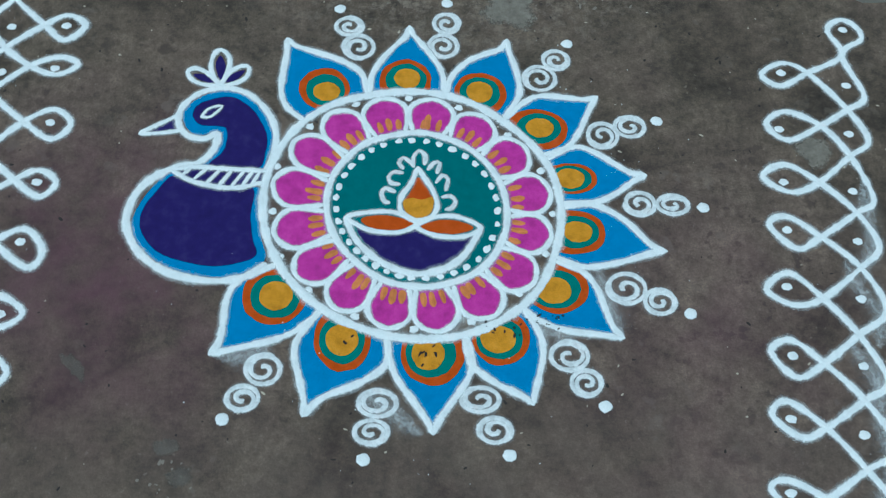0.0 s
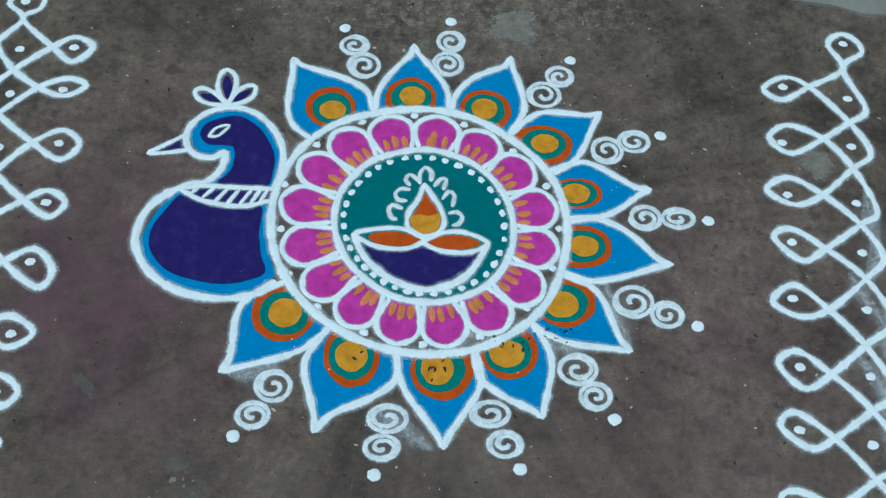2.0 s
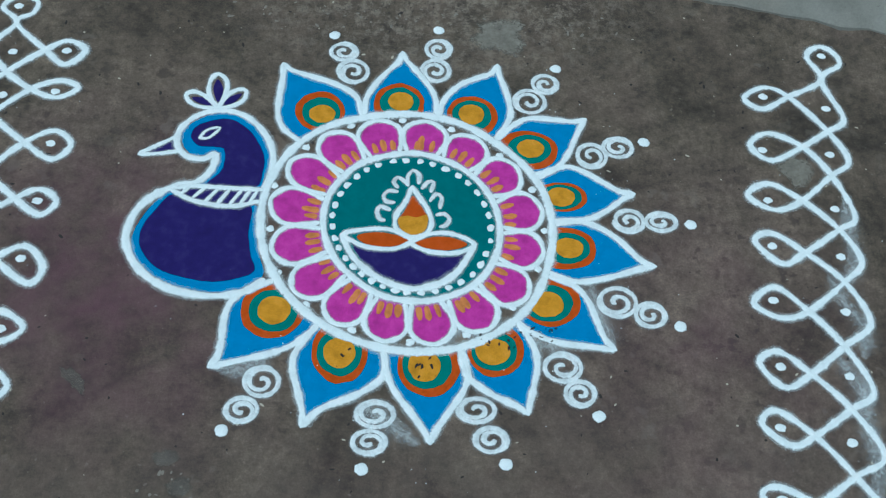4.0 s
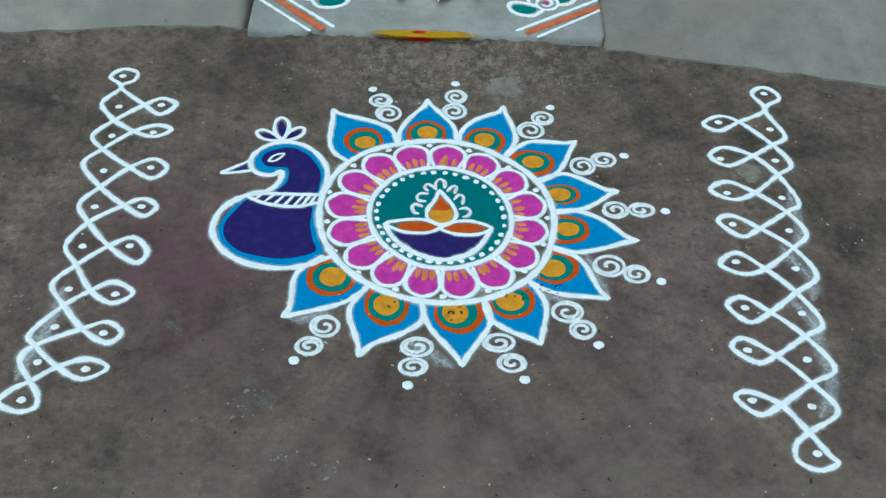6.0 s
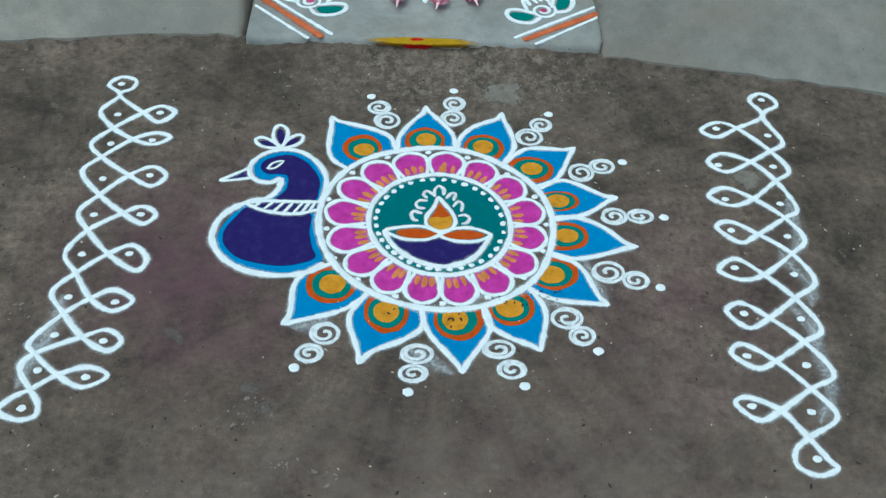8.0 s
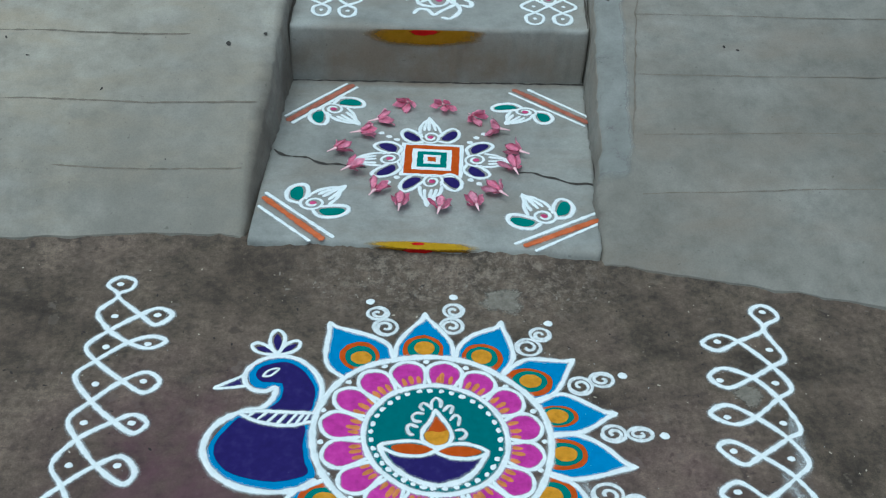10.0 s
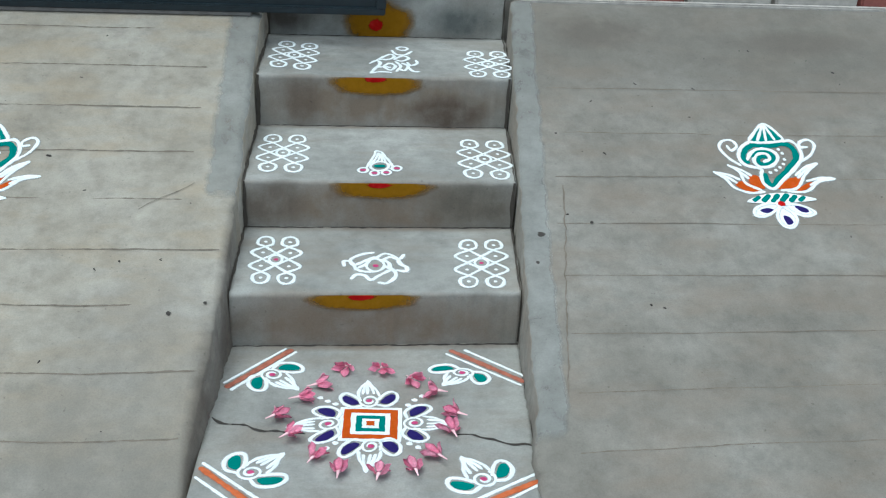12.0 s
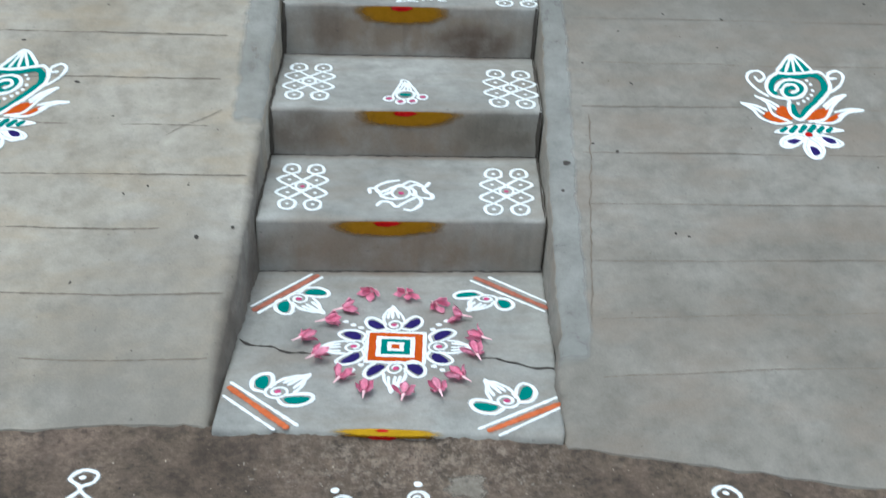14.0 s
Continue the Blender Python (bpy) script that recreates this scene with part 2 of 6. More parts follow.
GATE_PAINT = plain("dark_gate_paint", (0.012, 0.022, 0.028), 0.35)
GATE_RAIL = plain("grey_gate_rail", (0.16, 0.155, 0.15), 0.5)
TERRACOTTA = plain("terracotta_paint", (0.26, 0.085, 0.070), 0.7)
PLASTER = plain("porch_plaster", (0.42, 0.40, 0.37), 0.85)
JOINT_DIRT = plain("joint_dirt", (0.172, 0.149, 0.119), 0.95)
# dirt, with the shade of gaps and holes put into the colour
SEAM_DIRT_AND_SHADE = plain("seam_dirt_and_shade", (0.066, 0.058, 0.048), 0.95)
CRACK = plain("crack_dirt_and_shade", (0.045, 0.040, 0.035), 0.95)
BIT_DARK = plain("dark_leaf_bit", (0.018, 0.014, 0.012), 0.8)
BIT_PALE = plain("pale_husk", (0.42, 0.37, 0.29), 0.8)


def petal_material():
    m, t, b = nodes_of("pink_flower_petal")
    b.inputs["Roughness"].default_value = 0.55
    r = t.nodes.new("ShaderNodeObjectInfo").outputs["Random"]
    one = ramp(t, r, [(0.0, (0.90, 0.27, 0.44)), (1.0, (0.97, 0.47, 0.62))])
    vein = ramp(t, noise_at(t, 170, 3), [(0.35, grey(0.8)), (0.65, grey(1.1))])
    t.links.new(mixed(t, "MULTIPLY", 0.8, one, vein), b.inputs["Base Color"])
    return m


PETAL = petal_material()
TUBE = plain("pale_flower_tube", (0.90, 0.56, 0.60), 0.6)
BIT_CEMENT = plain("broken_cement", (0.20, 0.175, 0.145), 0.95)

# ---- shape of the place ----
SLAB_Z = 0.027
TREAD = (0.179, 0.318, 0.477)
RISER_Y = (1.148, 1.515, 1.920, 2.310)


def ramp_z(y):
    return 0.022 + 0.305 * (y - 0.49) if y < 1.5 else 0.33005 + 0.37 * (y - 1.5)


def foot_y(x):
    """Where the ramps' feet meet the yard floor."""
    return 0.548 + 0.01 * math.sin(9 * x) if x < 0 else max(0.05, 0.47 - 0.225 * (x - 0.39))


def apron_z(x, y):
    """The height of the ramps, which run out to the floor at their feet."""
    if y >= 1.0:
        return ramp_z(y)
    f = foot_y(x)
    return 0.012 + (ramp_z(1.0) - 0.012) * max(0.0, (y - f) / (1.0 - f)) ** 0.93


def left_x(y):
    return -0.352 + 0.052 * (y - 0.5)


def right_x(y):
    return 0.372 + 0.085 * (y - 0.5)


def on_ground(x, y, h):
    return Vector((x, y, h))


def on_slab(x, y, h):
    return Vector((x, y, SLAB_Z + h))


def on_tread(k):
    return lambda x, y, h: Vector((x, y, TREAD[k] + h))


def on_ramp(x, y, h):
    return Vector((x, y, apron_z(x, y) + 0.0012 + h))


def on_riser(k):
    return lambda x, z, h: Vector((x, RISER_Y[k] - 0.0012 - h, z))


# ---- building helpers ----
ORIGIN = {}


def thing(name, at, label, category, group="", kind=""):
    ob = new(name)
    ob.location, ob.empty_display_size = at, 0.05
    ORIGIN[ob] = Vector(at)
    return tagged(ob, label, category, group, kind)


def part(name, bm, material, parent=None, label="", smooth=False):
    me = bpy.data.meshes.new(name)
    if parent is not None:
        bmesh.ops.translate(bm, verts=bm.verts, vec=-ORIGIN[parent])
    bm.to_mesh(me)
    bm.free()
    me.materials.append(material)
    if smooth:
        me.polygons.foreach_set("use_smooth", [True] * len(me.polygons))
    ob = new(name, me)
    if parent is not None:
        ob.parent = parent
        ORIGIN[ob] = ORIGIN[parent]
    if label:
        tagged(ob, label)
    return ob


def canvas():
    bm = bmesh.new()
    bm.verts.layers.float.new("edge")
    return bm


def spline(pts, closed=False, step=0.004):
    """A Catmull-Rom line through the points, with a vertex about every step."""
    p = [Vector((q[0], q[1])) for q in pts]
    n, out = len(p), []
    for i in range(n if closed else n - 1):
        b, c = p[i], p[(i + 1) % n]
        a = p[i - 1] if closed or i else b * 2 - c
        d = p[(i + 2) % n] if closed or i + 2 < n else c * 2 - b
        k = max(2, min(40, int((c - b).length / step)))
        for s in range(k):
            u = s / k
            out.append(0.5 * (2 * b + (c - a) * u + (2 * a - 5 * b + 4 * c - d) * u * u + (3 * b - a - 3 * c + d) * u ** 3))
    if not closed:
        out.append(p[-1])
    return out


ACROSS = ((-2.1, -0.1, 1.7), (-1.2, 0.05, 1.0), (-0.7, 0.7, 0.45), (0.0, 1.0, 0.0), (0.7, 0.7, 0.45), (1.2, 0.05, 1.0), (2.1, -0.1, 1.7))
BOLD = 1.04


def stroke(bm, lay, pts, w, closed=False, z0=0.0006, h=0.0015, ends=(0.8, 0.8), step=0.004, straight=False, swell=0.0):
    """A ridge of powder let fall along a line, w wide and h high, uneven as by hand."""
    edge = bm.verts.layers.float["edge"]
    c = [Vector(q) for q in pts] if straight else spline(pts, closed, step)
    n, rows = len(c), []
    for i, q in enumerate(c):
        a = c[i - 1] if closed or i else q
        b = c[(i + 1) % n] if closed or i + 1 < n else q
        d = (b - a).normalized() if (b - a).length > 1e-9 else Vector((1, 0))
        wide = 0.5 * BOLD * w * (1 + swell * noise.noise((q.x * 16, q.y * 16, 8.0)) + 0.34 * noise.noise((q.x * 55, q.y * 55, 1.7)) + 0.20 * noise.noise((q.x * 190, q.y * 190, 5.0)))
        if not closed:
            k = min(i / max(1, 0.6 * w / step), 1)
            wide *= ends[0] + (1 - ends[0]) * k
            k = min((n - 1 - i) / max(1, 0.6 * w / step), 1)
            wide *= ends[1] + (1 - ends[1]) * k
        rows.append((q, Vector((-d.y, d.x)), wide, 1.0))
    if not closed:
        for at, way, e in ((0, -1, ends[0]), (-1, 1, ends[1])):
            q, m, wide, _ = rows[at]
            d = Vector((m.y, -m.x)) * way
            extra = [(q + d * wide * 0.55, m, wide * 0.8, 0.7), (q + d * wide * 0.95, m, wide * 0.35, 0.2)]
            rows = extra[::-1] + rows if at == 0 else rows + extra
    grid = []
    for q, m, wide, tall in rows:
        line = []
        for off, up, e in ACROSS:
            r = q + m * off * wide
            v = bm.verts.new(lay(r.x, r.y, max(0.0003, z0 + h * up * tall)))
            v[edge] = e if tall == 1.0 else max(e, 0.9 * (1 - tall))
            line.append(v)
        grid.append(line)
    for i in range(len(grid) - (0 if closed else 1)):
        a, b = grid[i], grid[(i + 1) % len(grid)]
        for j in range(6):
            bm.faces.new((a[j], b[j], b[j + 1], a[j + 1]))


def fill(bm, lay, outline, z=0.0014, closed_spline=True, rough=0.0009):
    """A flat bed of powder inside an outline, with a low rim down to its support."""
    edge = bm.verts.layers.float["edge"]
    c = spline(outline, True, 0.005) if closed_spline else [Vector(q) for q in outline]
    top, foot = [], []
    for q in c:
        r = q + rough * Vector((noise.noise((q.x * 170, q.y * 170, 2.0)), noise.noise((q.x * 170, q.y * 170, 9.0))))
        top.append(bm.verts.new(lay(r.x, r.y, z)))
        foot.append(bm.verts.new(lay(r.x, r.y, 0.0002)))
    f = bm.faces.new(top)
    n = len(top)
    for i in range(n):
        bm.faces.new((top[i], foot[i], foot[(i + 1) % n], top[(i + 1) % n]))
    bmesh.ops.recalc_face_normals(bm, faces=bm.faces[:])
    return f


def mark(bm, lay, x, y, rx, ry, z=0.0008, h=0.0018, turn=0.0, uneven=0.12, n=18, seed=0.0):
    """A pinch or smear of powder: a low mound with an uneven rim."""
    edge = bm.verts.layers.float["edge"]
    rings = []
    for s, up, e in ((0.45, 0.9, 0.0), (0.85, 0.55, 0.42), (1.15, 0.0, 1.0)):
        ring = []
        for i in range(n):
            a = 2 * math.pi * i / n
            k = s * (1 + uneven * noise.noise((2 * math.cos(a) + x * 31, 2 * math.sin(a) + y * 31, seed)))
            u, v = k * rx * math.cos(a), k * ry * math.sin(a)
            p = bm.verts.new(lay(x + u * math.cos(turn) - v * math.sin(turn), y + u * math.sin(turn) + v * math.cos(turn), z + h * up))
            p[edge] = e
            ring.append(p)
        rings.append(ring)
    bm.faces.new(rings[0])
    for a, b in zip(rings, rings[1:]):
        for i in range(n):
            bm.faces.new((a[i], b[i], b[(i + 1) % n], a[(i + 1) % n]))
    bmesh.ops.recalc_face_normals(bm, faces=bm.faces[:])


def polar(a, r):
    return (r * math.cos(radians(a)), r * math.sin(radians(a)))


def at_angle(table, a):
    """The radius at an angle, between rows of (angle, radius)."""
    t = sorted(((b + 360 * k) - a, r) for b, r in table for k in (-1, 0, 1, 2))
    for (a0, r0), (a1, r1) in zip(t, t[1:]):
        if a0 <= 0 <= a1:
            return r0 + (r1 - r0) * (-a0) / max(1e-9, a1 - a0)
    return table[0][1]


def angle_radius(pts):
    return [(math.degrees(math.atan2(y, x)), math.hypot(x, y)) for x, y in pts]

# ---- the large structure ----
def ground_sheet():
    bm = bmesh.new()
    ring = [0.0, 3.0, 8.0, 30.0, 120.0, 900.0]
    steps = sorted({s * r for r in ring for s in (-1, 1)})
    grid = [[bm.verts.new((x, y, 0)) for x in steps] for y in steps]
    for i in range(len(steps) - 1):
        for j in range(len(steps) - 1):
            bm.faces.new((grid[i][j], grid[i][j + 1], grid[i + 1][j + 1], grid[i + 1][j]))
    ob = part("ground", bm, GROUND)
    return tagged(ob, "dusty brown earthen cement yard floor with stains and grit", "ground", kind="structure")


ground_sheet()


def ramp_mesh(xs, ys_of, inner, joints, joint_from, rough, material, name, label):
    """A sloping cast apron beside the steps: bands with sunk joints, a worn lip at its foot and an upright inner face."""
    bm = bmesh.new()
    ny = 330
    cols = []
    for k, u in enumerate(xs):
        col = []
        for j in range(ny + 1):
            v = j / ny
            y_foot = ys_of(inner(0.5) + u)
            y = y_foot + (2.28 - y_foot) * v
            x = inner(y) + u
            z = apron_z(x, y)
            y_rel = y - y_foot
            z += 0.0010 * noise.noise((x * 3.1, y * 3.1, 4.0)) + 0.0006 * noise.noise((x * 14, y * 14, 7.0)) * rough
            if abs(x - inner(y)) > joint_from(y):
                for n, jy in enumerate(joints):
                    wob = jy + 0.006 * noise.noise((x * 4, n * 3.3, 0.0)) + 0.002 * noise.noise((x * 30, n * 7.7, 0.0))
                    d = (y - wob) / 0.0095
                    if abs(d) < 1.5:
                        deep = 0.0020 + 0.0018 * noise.noise((x * 3.0, n * 5.1, 3.0))
                        z -= max(0.0013, deep) * math.exp(-d * d * 1.4)
            # the inner rim is rounded off
            away = abs(x - inner(y))
            if away < 0.020:
                z -= 0.011 * (1 - away / 0.020) ** 2
            y_out = y + (0.010 * noise.noise((x * 16, 0.0, 3.0)) + 0.006 * noise.noise((x * 55, 0.0, 3.0))) * max(0.0, 1 - y_rel / 0.05)
            col.append(bm.verts.new((x, y_out, z)))
        cols.append(col)
    for a, b in zip(cols, cols[1:]):
        for j in range(ny):
            bm.faces.new((a[j], b[j], b[j + 1], a[j + 1]))
    # worn foot
    top = [bm.verts.new(col[0].co) for col in cols]
    foot = [bm.verts.new((v.co.x, v.co.y - 0.004 + 0.004 * noise.noise((v.co.x * 40, 1.0, 6.0)), -0.002)) for v in top]
    for i in range(len(top) - 1):
        bm.faces.new((foot[i], foot[i + 1], top[i + 1], top[i]))
    # inner face down to the floor
    low = [bm.verts.new((v.co.x + (0.016 if inner(0) < 0 else -0.004) * min(1, v.co.z / 0.06), v.co.y, -0.002)) for v in cols[0]]
    for j in range(ny):
        bm.faces.new((cols[0][j], cols[0][j + 1], low[j + 1], low[j]))
    last = [(col[-1], bm.verts.new((col[-1].co.x, col[-1].co.y, -0.002))) for col in cols]
    for (a, b), (c, d) in zip(last, last[1:]):
        bm.faces.new((a, b, d, c))
    bmesh.ops.recalc_face_normals(bm, faces=bm.faces[:])
    ob = part(name, bm, material, None, smooth=True)
    return tagged(ob, label, "ramp", kind="structure")


def spread(a, b, near_step, far_step, n):
    """Places from a to b, close together first."""
    out, x, k = [a], a, 0
    sign = 1 if b > a else -1
    while (b - x) * sign > 0:
        x += sign * (near_step + (far_step - near_step) * min(1, k / n))
        k += 1
        out.append(x)
    return out


left_inner = lambda y: left_x(y) - 0.030 * max(0.0, min(1.0, (1.15 - y) / 0.6)) - 0.002 + 0.007 * noise.noise((y * 8, 2.0, 0.0)) + 0.006 * noise.noise((y * 31, 2.0, 5.0)) + 0.003 * noise.noise((y * 80, 2.0, 5.0))
right_inner = lambda y: right_x(y) + 0.005 + 0.009 * noise.noise((y * 7, 6.0, 0.0)) + 0.006 * noise.noise((y * 31, 6.0, 5.0)) + 0.003 * noise.noise((y * 80, 6.0, 5.0))
JOINTS_L = (0.706, 0.875, 1.065, 1.245, 1.425, 1.597, 1.770, 1.938, 2.105)
JOINTS_R = (0.635, 0.795, 0.972, 1.158, 1.342, 1.522, 1.690, 1.877)
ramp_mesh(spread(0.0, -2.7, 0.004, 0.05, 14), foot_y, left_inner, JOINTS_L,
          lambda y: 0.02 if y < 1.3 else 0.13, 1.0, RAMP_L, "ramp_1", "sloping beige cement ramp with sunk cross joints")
ramp_mesh(spread(0.0, 3.0, 0.004, 0.05, 14), foot_y, right_inner, JOINTS_R,
          lambda y: 0.085, 1.3, RAMP_R, "ramp_2", "sloping grey cement ramp with faint sunk joints and brown stains")


def strip(parent_name, inner, side, width, y0, y1, seed):
    """A band of newer plaster along a ramp's inner rim, ragged on its far side."""
    bm = canvas()
    n, m = 160, 9
    grid = []
    edge = bm.verts.layers.float["edge"]
    for i in range(n + 1):
        y = y0 + (y1 - y0) * i / n
        w = width(y) * (1 + 0.07 * noise.noise((y * 9, seed, 0.0)) + 0.05 * noise.noise((y * 37, seed, 4.0)))
        row = []
        for k, away in enumerate([0.002, 0.005, 0.009, 0.014, 0.020] + [0.020 + (w - 0.012) * q / 5 for q in range(1, 6)]):
            x = inner(y) + side * away
            dip = 0.011 * max(0.0, 1 - away / 0.020) ** 2
            v = bm.verts.new((x, y, apron_z(x, y) - dip + (0.0026 if k < m else 0.0008) + 0.0004 * noise.noise((x * 60, y * 60, seed))))
            v[edge] = max((0.0, 0.35, 0.7, 1.0)[max(0, k - m + 3)], 1.0 - min(1.0, (y - y0) / 0.12))
            row.append(v)
        grid.append(row)
    for a, b in zip(grid, grid[1:]):
        for k in range(m):
            bm.faces.new((a[k], a[k + 1], b[k + 1], b[k]))
    bmesh.ops.recalc_face_normals(bm, faces=bm.faces[:])
    part("plaster_band", bm, STRIP, bpy.data.objects[parent_name], smooth=True)


for n in ("ramp_1", "ramp_2"):
    ORIGIN[bpy.data.objects[n]] = Vector((0, 0, 0))
strip("ramp_1", left_inner, -1, lambda y: 0.10 + 0.02 * (y - 1.4), 1.38, 2.27, 3.0)
strip("ramp_2", right_inner, 1, lambda y: 0.085, 0.62, 2.27, 8.0)


def foot_bank(parent_name, x0, x1, seed):
    """Earth trodden up against a ramp's foot in uneven clods."""
    bm = bmesh.new()
    nx, ny = int(abs(x1 - x0) / 0.006), 10
    grid = []
    for j in range(ny + 1):
        u = j / ny
        row = []
        for i in range(nx + 1):
            x = x0 + (x1 - x0) * i / nx
            lip = 0.004 * noise.noise((x * 9, seed, 0.0)) + 0.003 * noise.noise((x * 34, seed, 0.0))
            y = foot_y(x) + 0.002 + lip - (0.055 + 0.015 * noise.noise((x * 6, seed, 4.0))) * u
            z = (0.0095 + 0.004 * noise.noise((x * 22, seed, 8.0))) * (1 - u) ** 2 + 0.0014 * noise.noise((x * 60, y * 60, seed)) * (1 - u) - 0.002 * u
            row.append(bm.verts.new((x, y, z)))
        grid.append(row)
    for a, b in zip(grid, grid[1:]):
        for i in range(nx):
            bm.faces.new((a[i], b[i], b[i + 1], a[i + 1]))
    bmesh.ops.recalc_face_normals(bm, faces=bm.faces[:])
    part("earth_bank", bm, GROUND, bpy.data.objects[parent_name], "trodden brown earth", True)


foot_bank("ramp_1", -2.4, -0.372, 2.0)
foot_bank("ramp_2", 0.385, 2.4, 7.0)


def step_block(name, y0, y1, z, parent, seed, front=None):
    """One cast step: a block with worn, rounded front rim, wider towards its back as the flight is."""
    bm = bmesh.new()
    nx = 96
    foot = -0.002
    gap = 0.65 if z == SLAB_Z else 1.0
    rows = []
    flat_front = lambda x: y0
    front = front or flat_front
    prof = [(0.0, foot, 0), (0.0, z * 0.45, 1), (0.0, z - 0.012, 1), (0.0012, z - 0.006, 1), (0.004, z - 0.002, 1), (0.010, z, 1)]
    if front is not flat_front:
        prof = [(-0.007, foot, 0), (-0.005, z * 0.5, 1), (-0.001, z - 0.006, 1), (0.003, z - 0.002, 1), (0.010, z, 1)]
    prof += [(0.010 + (y1 - y0 - 0.010) * k / 14, z, 1) for k in range(1, 15)]
    for dy, zz, live in prof:
        row = []
        for i in range(nx + 1):
            u = i / nx
            y = y0 + dy
            # a ragged gap is left between the step and the ramps
            lx = left_x(y) - 0.012 - (0.014 * max(0.0, min(1.0, (1.15 - y) / 0.6)) if zz <= SLAB_Z and y < 1.14 else 0) + gap * (0.020 + 0.009 * noise.noise((y * 19, zz * 9, seed)) + 0.003 * noise.noise((y * 60, zz * 30, seed)))
            rx = right_x(y) + 0.014 - gap * (0.017 + 0.009 * noise.noise((y * 19, zz * 9, seed + 9)) + 0.003 * noise.noise((y * 60, zz * 30, seed + 9)))
            x = lx + (rx - lx) * u
            yy = front(x) + dy * (y1 - front(x)) / (y1 - y0)
            wear = 0.005 * noise.noise((x * 9, seed, zz * 3)) + 0.003 * noise.noise((x * 45, seed, zz * 9)) + 0.0022 * noise.noise((x * 110, seed, zz * 25))
            yy -= wear if dy < 0.011 else 0
            row.append(bm.verts.new((x, yy, zz + (0.0008 * noise.noise((x * 7, yy * 7, seed)) + (0.0015 * noise.noise((x * 25, seed, 2.0)) if dy < 0.011 else 0) if live else 0))))
        rows.append(row)
    for a, b in zip(rows, rows[1:]):
        for i in range(nx):
            bm.faces.new((a[i], a[i + 1], b[i + 1], b[i]))
    for side in (0, nx):
        bm.faces.new([r[side] for r in rows] + [bm.verts.new((rows[-1][side].co.x, rows[-1][side].co.y, foot))])
    bmesh.ops.recalc_face_normals(bm, faces=bm.faces[:])
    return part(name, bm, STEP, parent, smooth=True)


stairs = thing("stairs", (0.03, 0.5, 0), "flight of worn grey cement steps between two ramps", "stairs", kind="structure")
slab_front = lambda x: 0.508 - 0.057 * x
step_block("landing_slab", 0.508, 1.16, SLAB_Z, stairs, 1.0, slab_front)


def rubble_bank():
    """Rough earth and broken cement packed against the slab's front."""
    bm = bmesh.new()
    nx, ny = 190, 34
    grid = []
    for j in range(ny + 1):
        u = j / ny
        row = []
        for i in range(nx + 1):
            x = -0.375 + 0.77 * i / nx
            side = max(0.0, min(1.0, 8 * min(i / nx, 1 - i / nx)))
            reach = 0.125 + 0.035 * noise.noise((x * 7, 3.0, 0.0))
            y = slab_front(x) + 0.004 - reach * u
            z = (0.016 + 0.006 * noise.noise((x * 11, 1.0, 2.0)) + 0.003 * noise.noise((x * 50, 1.0, 2.0))) * (1 - u) ** 2.2 * (0.35 + 0.65 * side)
            lump = 0.0026 * max(0.0, noise.noise((x * 38, y * 38, 5.0))) + 0.0016 * noise.noise((x * 95, y * 95, 8.0))
            z += lump * (1 - u) ** 0.5 * side + 0.0012 * (1 - u) - 0.0022 * u
            row.append(bm.verts.new((x, y, z)))
        grid.append(row)
    for a, b in zip(grid, grid[1:]):
        for i in range(nx):
            bm.faces.new((a[i], b[i], b[i + 1], a[i + 1]))
    bmesh.ops.recalc_face_normals(bm, faces=bm.faces[:])
    part("rubble_bank", bm, GROUND, stairs, "rough brown earth and broken cement", True)


rubble_bank()
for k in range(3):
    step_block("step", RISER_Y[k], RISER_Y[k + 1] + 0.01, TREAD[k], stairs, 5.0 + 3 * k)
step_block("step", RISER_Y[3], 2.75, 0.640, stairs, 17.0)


def crack(lay, pts, w, parent, material=CRACK, name="crack", least=0.0007, wander=1.0, grain=60):
    bm = canvas()
    edge = bm.verts.layers.float["edge"]
    c = spline(pts, False, 0.006)
    prev = None
    for i, q in enumerate(c):
        d = (c[min(i + 1, len(c) - 1)] - c[max(i - 1, 0)]).normalized()
        j = wander * min(0.004, w) * noise.noise((q.x * 45, q.y * 45, 0.5))
        k = 0.5 * w * (0.75 + 0.9 * noise.noise((q.x * grain, q.y * grain, 3.5 + 40 * q.x)))
        m = Vector((-d.y, d.x))
        a, b = (q + m * (j + s * max(k, least)) for s in (-1, 1))
        row = (bm.verts.new(lay(a.x, a.y, 0.0011)), bm.verts.new(lay(b.x, b.y, 0.0011)))
        if prev:
            bm.faces.new((prev[0], prev[1], row[1], row[0]))
        prev = row
    bmesh.ops.recalc_face_normals(bm, faces=bm.faces[:])
    part(name, bm, material, parent)


for n, (name, joints, inner, side, gap, w) in enumerate((("ramp_1", JOINTS_L, left_inner, -1, lambda y: 0.02 if y < 1.3 else 0.13, 0.0052), ("ramp_2", JOINTS_R, right_inner, 1, lambda y: 0.095, 0.0030))):
    for k, jy in enumerate(joints):
        line = []
        x = inner(jy) + side * (gap(jy) + 0.004)
        while abs(x) < 2.2:
            line.append((x, jy + 0.006 * noise.noise((x * 4, k * 3.3, 0.0)) + 0.002 * noise.noise((x * 30, k * 7.7, 0.0))))
            x += side * 0.03
        crack(lambda u, v, h: Vector((u, v, apron_z(u, v) - 0.0011 + 0.0006 * noise.noise((u * 5, v * 3, 1.0)))), line, w, bpy.data.objects[name], JOINT_DIRT, "joint", 0.0, 0.25)
